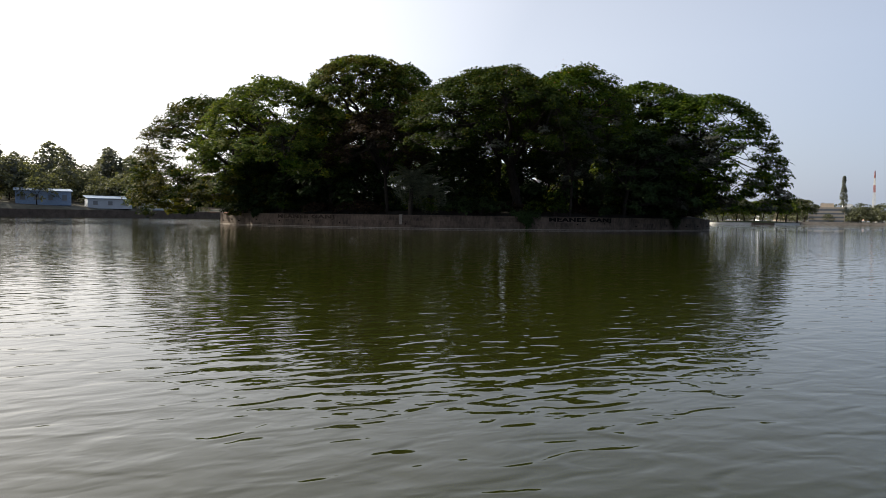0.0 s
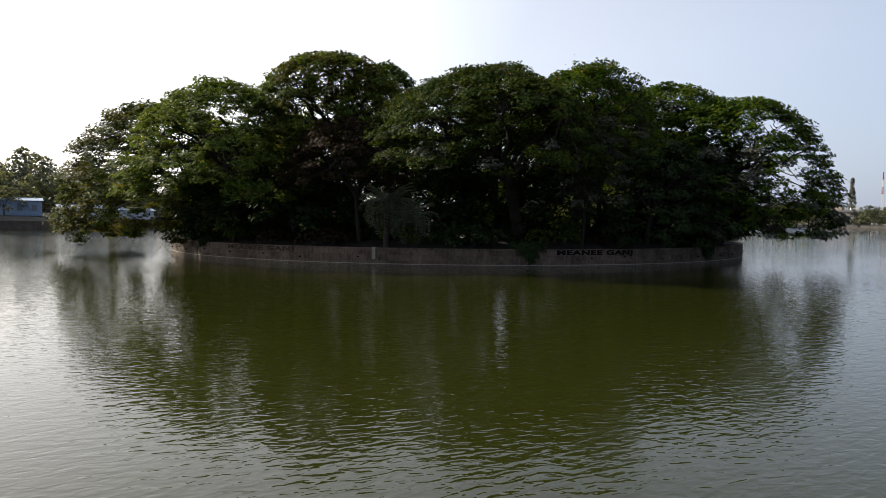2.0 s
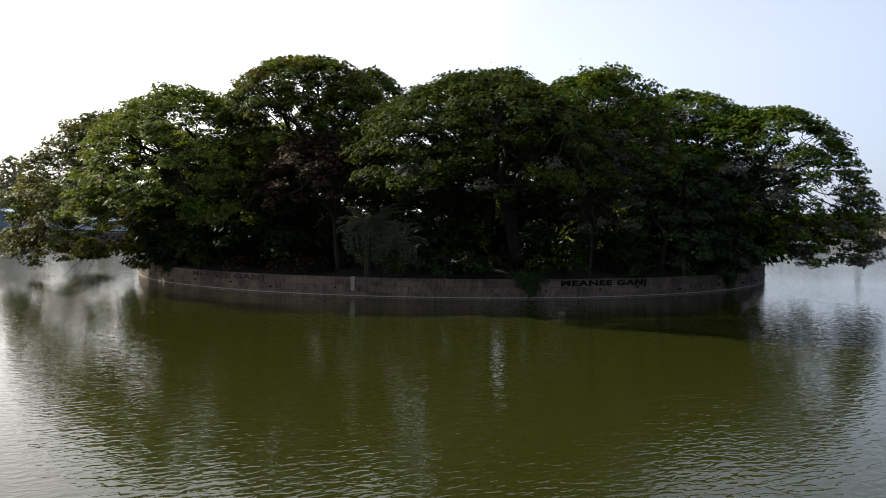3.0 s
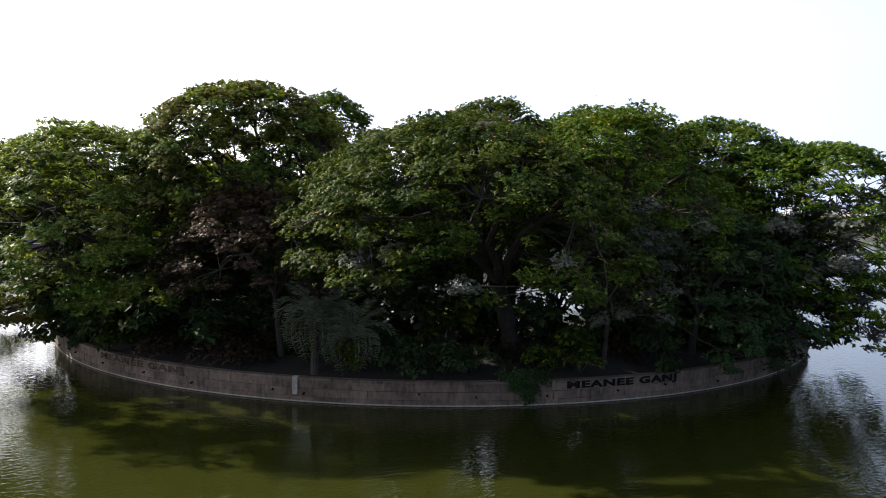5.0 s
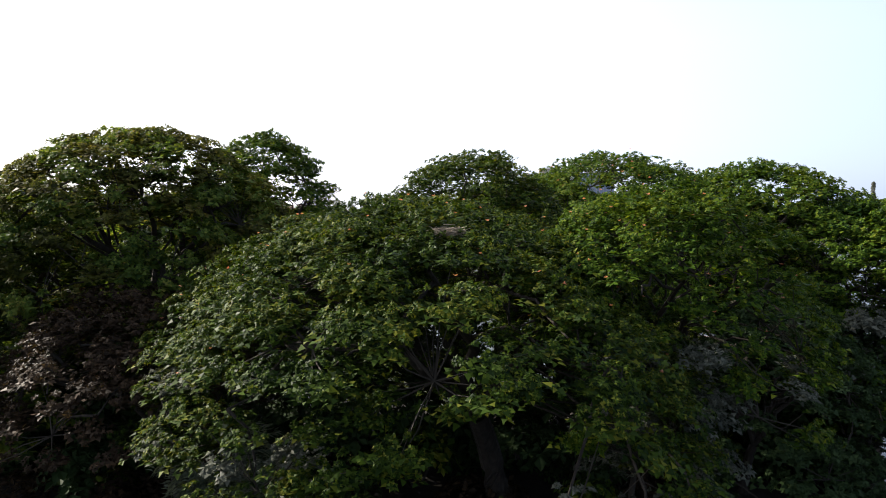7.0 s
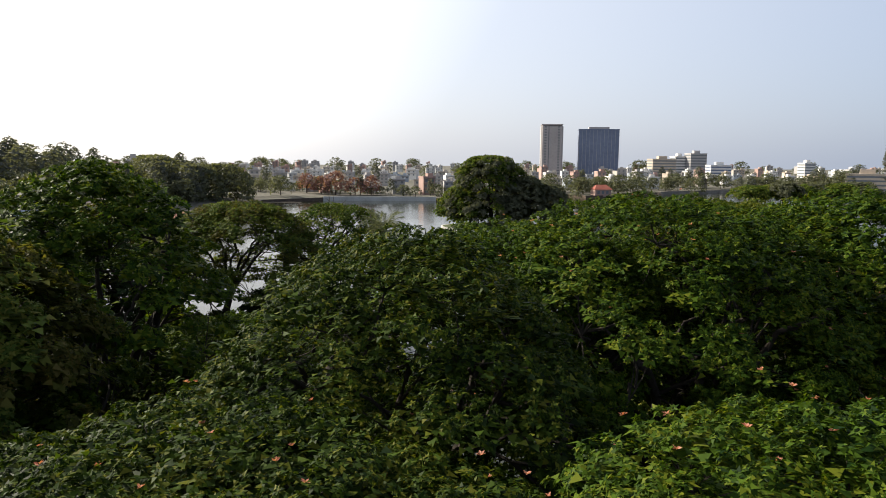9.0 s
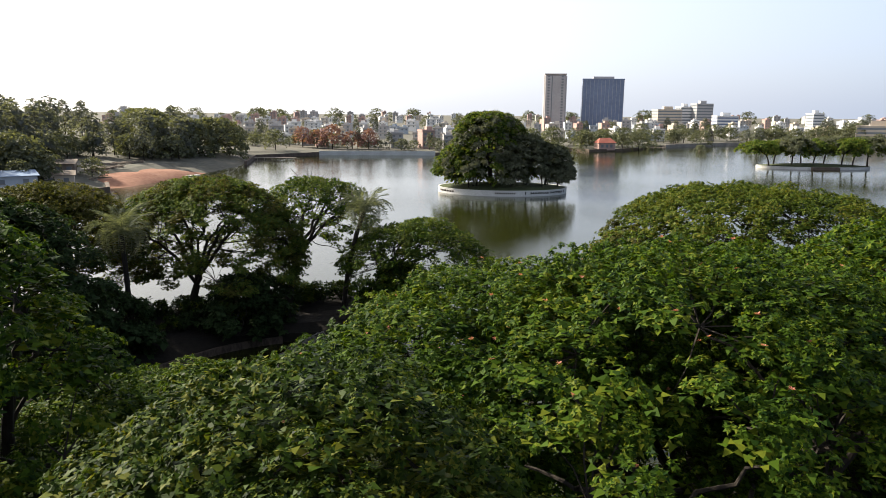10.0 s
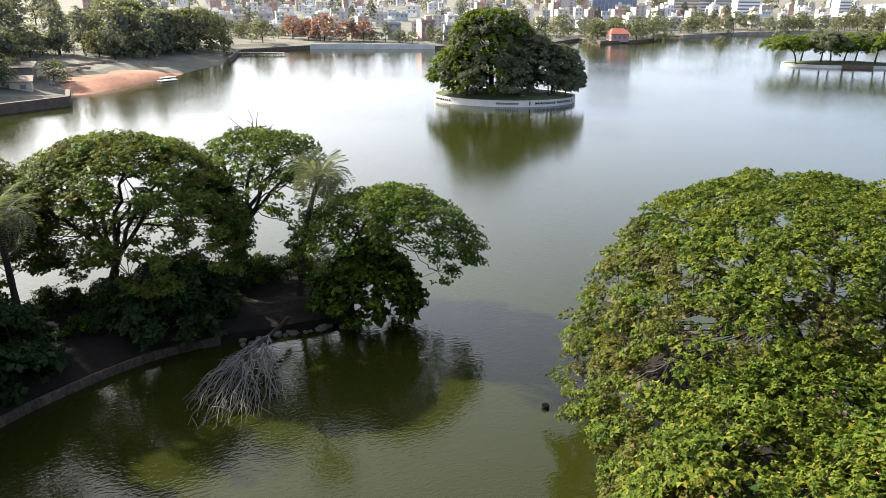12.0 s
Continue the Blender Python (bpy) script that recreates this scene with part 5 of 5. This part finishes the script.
rt = np.random.default_rng(123)
kinds = [(7, 8, 2, 0), (9, 8, 2, 1), (8, 9, 3, 2), (7, 8, 2, 3), (10, 8, 2, 0), (7, 8, 3, 4), (11, 8, 1, 5), (8, 8, 2, 0)]
house_protos = []
placed = []
tries = 0
while len(placed) < 330 and tries < 6000:
    tries += 1
    y = 505 + 800 * rt.random() ** 1.6
    x = rt.uniform(-0.42, 0.66) * y
    if float(lake_distance(np.array([x]), np.array([y]))[0]) < (24 if x < 60 else 40) or (x < -95 and y < 540):
        continue
    if any(abs(x - a) < 11.5 and abs(y - b) < 12 for a, b in placed):
        continue
    placed.append((x, y))
for n, (x, y) in enumerate(placed):
    k = n % len(kinds)
    z = float(land_height(np.array([x]), np.array([y]))[0]) + (y - 500) * 0.012
    if n < len(kinds):
        w, d, fl, p = kinds[k]
        house_protos.append(house(w, d, fl, WALL_PAINTS[p], 200 + k, 0, 0))
        house_protos[k].matrix_basis = pose(x, y, z, 0, 0, rt.uniform(-25, 25))
    else:
        copy_thing(house_protos[k], pose(x, y, z, 0, 0, rt.uniform(-25, 25)) @ Matrix.Scale(rt.uniform(0.75, 1.1), 4))


def office(name, x, y, w, d, floors, storey, paint, glass, label, turn=0.0):
    """A larger block with a band of windows on each storey."""
    z = float(land_height(np.array([x]), np.array([y]))[0])
    t = thing(name, x, y, z, label, "building", turn=turn)
    h = floors * storey
    part("wall", boxed(-w / 2, -d / 2, -3, w / 2, d / 2, h), paint, t)
    part("parapet", boxed(-w / 2 - 0.3, -d / 2 - 0.3, h + 0.004, w / 2 + 0.3, d / 2 + 0.3, h + 0.9), paint, t)
    part("roof_house", boxed(-w / 6, -d / 6, h + 0.9, w / 5, d / 5, h + 4.5), paint, t)
    for k in range(floors):
        part("window", boxed(-w / 2 + 0.6, -d / 2 - 0.12, k * storey + 1.0, w / 2 - 0.6, -d / 2 + 0.1, k * storey + storey * 0.72), glass, t)
        part("window", boxed(-w / 2 - 0.12, -d / 2 + 0.6, k * storey + 1.0, -w / 2 + 0.1, d / 2 - 0.6, k * storey + storey * 0.72), glass, t)
    return t


office("office_block", 287, 1000, 32, 18, 7, 3.6, WALL_PAINTS[3], PANE, "broad hotel block with dark window bands", 8)
office("office_block", 312, 1010, 16, 16, 8, 3.6, WALL_PAINTS[0], PANE, "white office block with window bands", 8)
office("office_block", 331, 1000, 22, 18, 9, 3.6, WALL_PAINTS[2], PANE, "grey and white tower block with window bands", 8)
office("office_block", 335, 930, 26, 14, 5, 3.6, WALL_PAINTS[0], GLASS_BLUE, "low white office with blue window bands", 6)
office("office_block", 476, 1000, 16, 14, 6, 3.6, WALL_PAINTS[0], PANE, "white stepped tower block far off", 12)
office("office_block", 560, 1040, 30, 16, 4, 3.4, WALL_PAINTS[0], PANE, "white block on the skyline", 12)
office("office_block", 356, 660, 30, 14, 4, 3.4, WALL_PAINTS[3], PANE, "cream institutional block above the shore trees", -28)
office("office_block", 392, 690, 22, 14, 4, 3.4, WALL_PAINTS[0], PANE, "white block above the shore trees", -20)
office("office_block", -192, 520, 9, 9, 4, 3.4, WALL_PAINTS[2], PANE, "grey block on the wooded hill", 20)
office("office_block", -168, 512, 26, 10, 2, 3.6, WALL_PAINTS[0], PANE, "low white block on the wooded hill", 18)

# residential tower with stacked balconies
tz = 4.0
tower = thing("residential_tower", 128.5, 900, tz, "grey residential tower with stacked balconies", "tower", turn=-4)
part("body", boxed(-12.5, -10, -4, 12.5, 10, 62, bevel=1.6), TOWER_PAINT, tower)
part("recess", boxed(-4.4, -10.12, 0, -3.4, -9.8, 60.5), PANE, tower, "dark vertical window strip")
part("crown_beam", boxed(-12.2, -10.6, 62.0, 12.2, 10.6, 63.2, bevel=0.2), TOWER_PAINT, tower)
for k in range(19):
    z = 3 + 3.1 * k
    for side in (-1, 1):
        b = part("balcony", boxed(side * 11.2 - 1.7, -8.5, z, side * 11.2 + 1.7, -2.5, z + 1.15, bevel=0.08), WALL_PAINTS[0], tower)
        part("railing", boxed(side * 11.2 - 1.75, -8.56, z + 1.154, side * 11.2 + 1.75, -8.44, z + 1.3), TOWER_PAINT, b)
        part("window", boxed(side * 7.6 - 1.2, -10.1, z + 0.4, side * 7.6 + 1.2, -9.85, z + 2.0), PANE, tower)
# glass office tower
gt = thing("glass_tower", 182.5, 900, tz, "slab tower with blue grey glass curtain wall", "tower", turn=-6)
part("body", boxed(-23, -9, -4, 23, 9, 58, bevel=0.6), GLASS_BLUE, gt)
part("roof_house", boxed(-11, -5, 58, 12, 5, 60.6), TOWER_PAINT, gt)
part("parapet", boxed(-23.2, -9.2, 56.8, 23.2, 9.2, 58.1), GLASS_BLUE, gt)
for k in range(15):
    part("spandrel", boxed(-23.05, -9.1, 2 + 3.75 * k, 23.05, -8.9, 2.5 + 3.75 * k), GLASS_BLUE, gt)
for k in range(12):
    part("mullion", boxed(-22.6 + 4.1 * k, -9.14, 0, -22.35 + 4.1 * k, -8.9, 56.8), TOWER_PAINT, gt)
# radio mast and a conifer by the cream block
mast = thing("radio_mast", 418, 690, 3, "red and white lattice radio mast", "mast")
for k in range(4):
    part("section", tubes([(np.array([(0.9 * sx * (1 - 0.2 * k), 0.9 * sy * (1 - 0.2 * k), 22 + 7 * k - 22 * (k == 0)), (0.9 * sx * (0.8 - 0.2 * k) , 0.9 * sy * (0.8 - 0.2 * k), 29 + 7 * k)]), (0.25, 0.2), 4) for sx in (-1, 1) for sy in (-1, 1)]), ROOF_RED if k % 2 else WHITEWASH, mast)
conifer = thing("conifer", 366, 650, 3, "slim dark conifer standing above the shore trees", "conifer")
rc = np.random.default_rng(31)
cz = rc.uniform(8, 41, 170)
ca = rc.random(170) * 6.283
cr = 0.25 + (41.5 - cz) / 33 * 4.2 * rc.uniform(0.5, 1, 170)
cc = np.stack([cr * np.cos(ca), cr * np.sin(ca), cz], 1)
cn = np.stack([np.cos(ca), np.sin(ca), np.full(170, 0.8)], 1)
cn /= np.linalg.norm(cn, axis=1)[:, None]
part("trunk", tubes([(np.array([(0, 0, -1), (0, 0, 20), (0, 0, 41)]), (0.5, 0.35, 0.08), 7)]), BARK, conifer)
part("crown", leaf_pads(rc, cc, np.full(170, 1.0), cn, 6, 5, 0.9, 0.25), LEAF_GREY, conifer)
# red roofed lodge at the point
lodge = thing("lodge", 109, 533, 1.4, "small lodge with a red tiled roof at the water", "house", turn=10)
part("wall", boxed(-5.5, -4, -0.6, 5.5, 4, 4.2), WALL_PAINTS[4], lodge)
bm = bmesh.new()
rv = [bm.verts.new(c) for c in ((-6.2, -4.8, 4.0), (6.2, -4.8, 4.0), (6.2, 4.8, 4.0), (-6.2, 4.8, 4.0), (-3.5, 0, 7.0), (3.5, 0, 7.0))]
for q in ((0, 1, 5, 4), (2, 3, 4, 5), (1, 2, 5), (3, 0, 4), (3, 2, 1, 0)):
    bm.faces.new([rv[i] for i in q])
part("roof", bm, ROOF_RED, lodge)
for k in range(3):
    win = part("window", boxed(-4 + 3 * k, -4.06, 1.2, -2.4 + 3 * k, -3.9, 3.0), PANE, lodge)
    part("sill", boxed(-4.15 + 3 * k, -4.2, 1.06, -2.25 + 3 * k, -3.98, 1.196), CONCRETE, win)


# ---- stones of the island wall, one by one ----
def stone_mesh(seed):
    rng = np.random.default_rng(seed)
    bm = boxed(-0.5, -0.5, -0.5, 0.5, 0.5, 0.5)
    bmesh.ops.bevel(bm, geom=[e for e in bm.edges if all(v.co.y > 0 for v in e.verts)], offset=0.035, segments=1, affect="EDGES")
    for v in bm.verts:
        v.co += Vector(rng.normal(0, 0.008, 3))
    me = bpy.data.meshes.new("stone")
    bm.to_mesh(me)
    bm.free()
    me.materials.append(STONE)
    return me


STONES = [stone_mesh(k) for k in range(6)]
rw = np.random.default_rng(4)
for low, high, step, thick, name in ((-0.55, 0.36, 1.62, 0.16, "stone"), (0.38, 0.86, 1.5, 0.15, "stone"), (0.88, 1.335, 1.62, 0.15, "stone"), (1.345, 1.5, 2.4, 0.5, "coping_stone")):
    a = radians(183) + rw.uniform(0, 0.02)
    while a < radians(357):
        ln = step * rw.uniform(0.8, 1.25)
        _, _, per = on_wall(a)
        da = ln / per
        (qx, qy), (ux, uy), _ = on_wall(a + da / 2)
        ob = new(name, STONES[rw.integers(0, 6)])
        ob.parent = island_wall
        out = rw.uniform(-0.012, 0.014) + (0.08 - thick / 2 if name == "coping_stone" else 0.055 - thick / 2)
        ob.matrix_basis = pose(qx + ux * out, qy + uy * out, (low + high) / 2, 0, 0, math.degrees(math.atan2(uy, ux)) - 90) @ Matrix.Diagonal((ln - 0.006, thick, high - low, 1))
        a += da
for k in range(22):
    a = radians(200 + 142 * (k + rw.uniform(-0.3, 0.3)) / 21)
    (qx, qy), (ux, uy), _ = on_wall(a)
    pipe = part("drain_pipe", tubes([(np.array([(0, 0, 0), (0.1, 0, 0), (0.22, 0, -0.02)]), (0.055, 0.055, 0.055), 8)]), BLACK_PAINT, island_wall)
    pipe.matrix_basis = pose(qx, qy, rw.uniform(0.5, 0.8), 0, 0, math.degrees(math.atan2(uy, ux)))
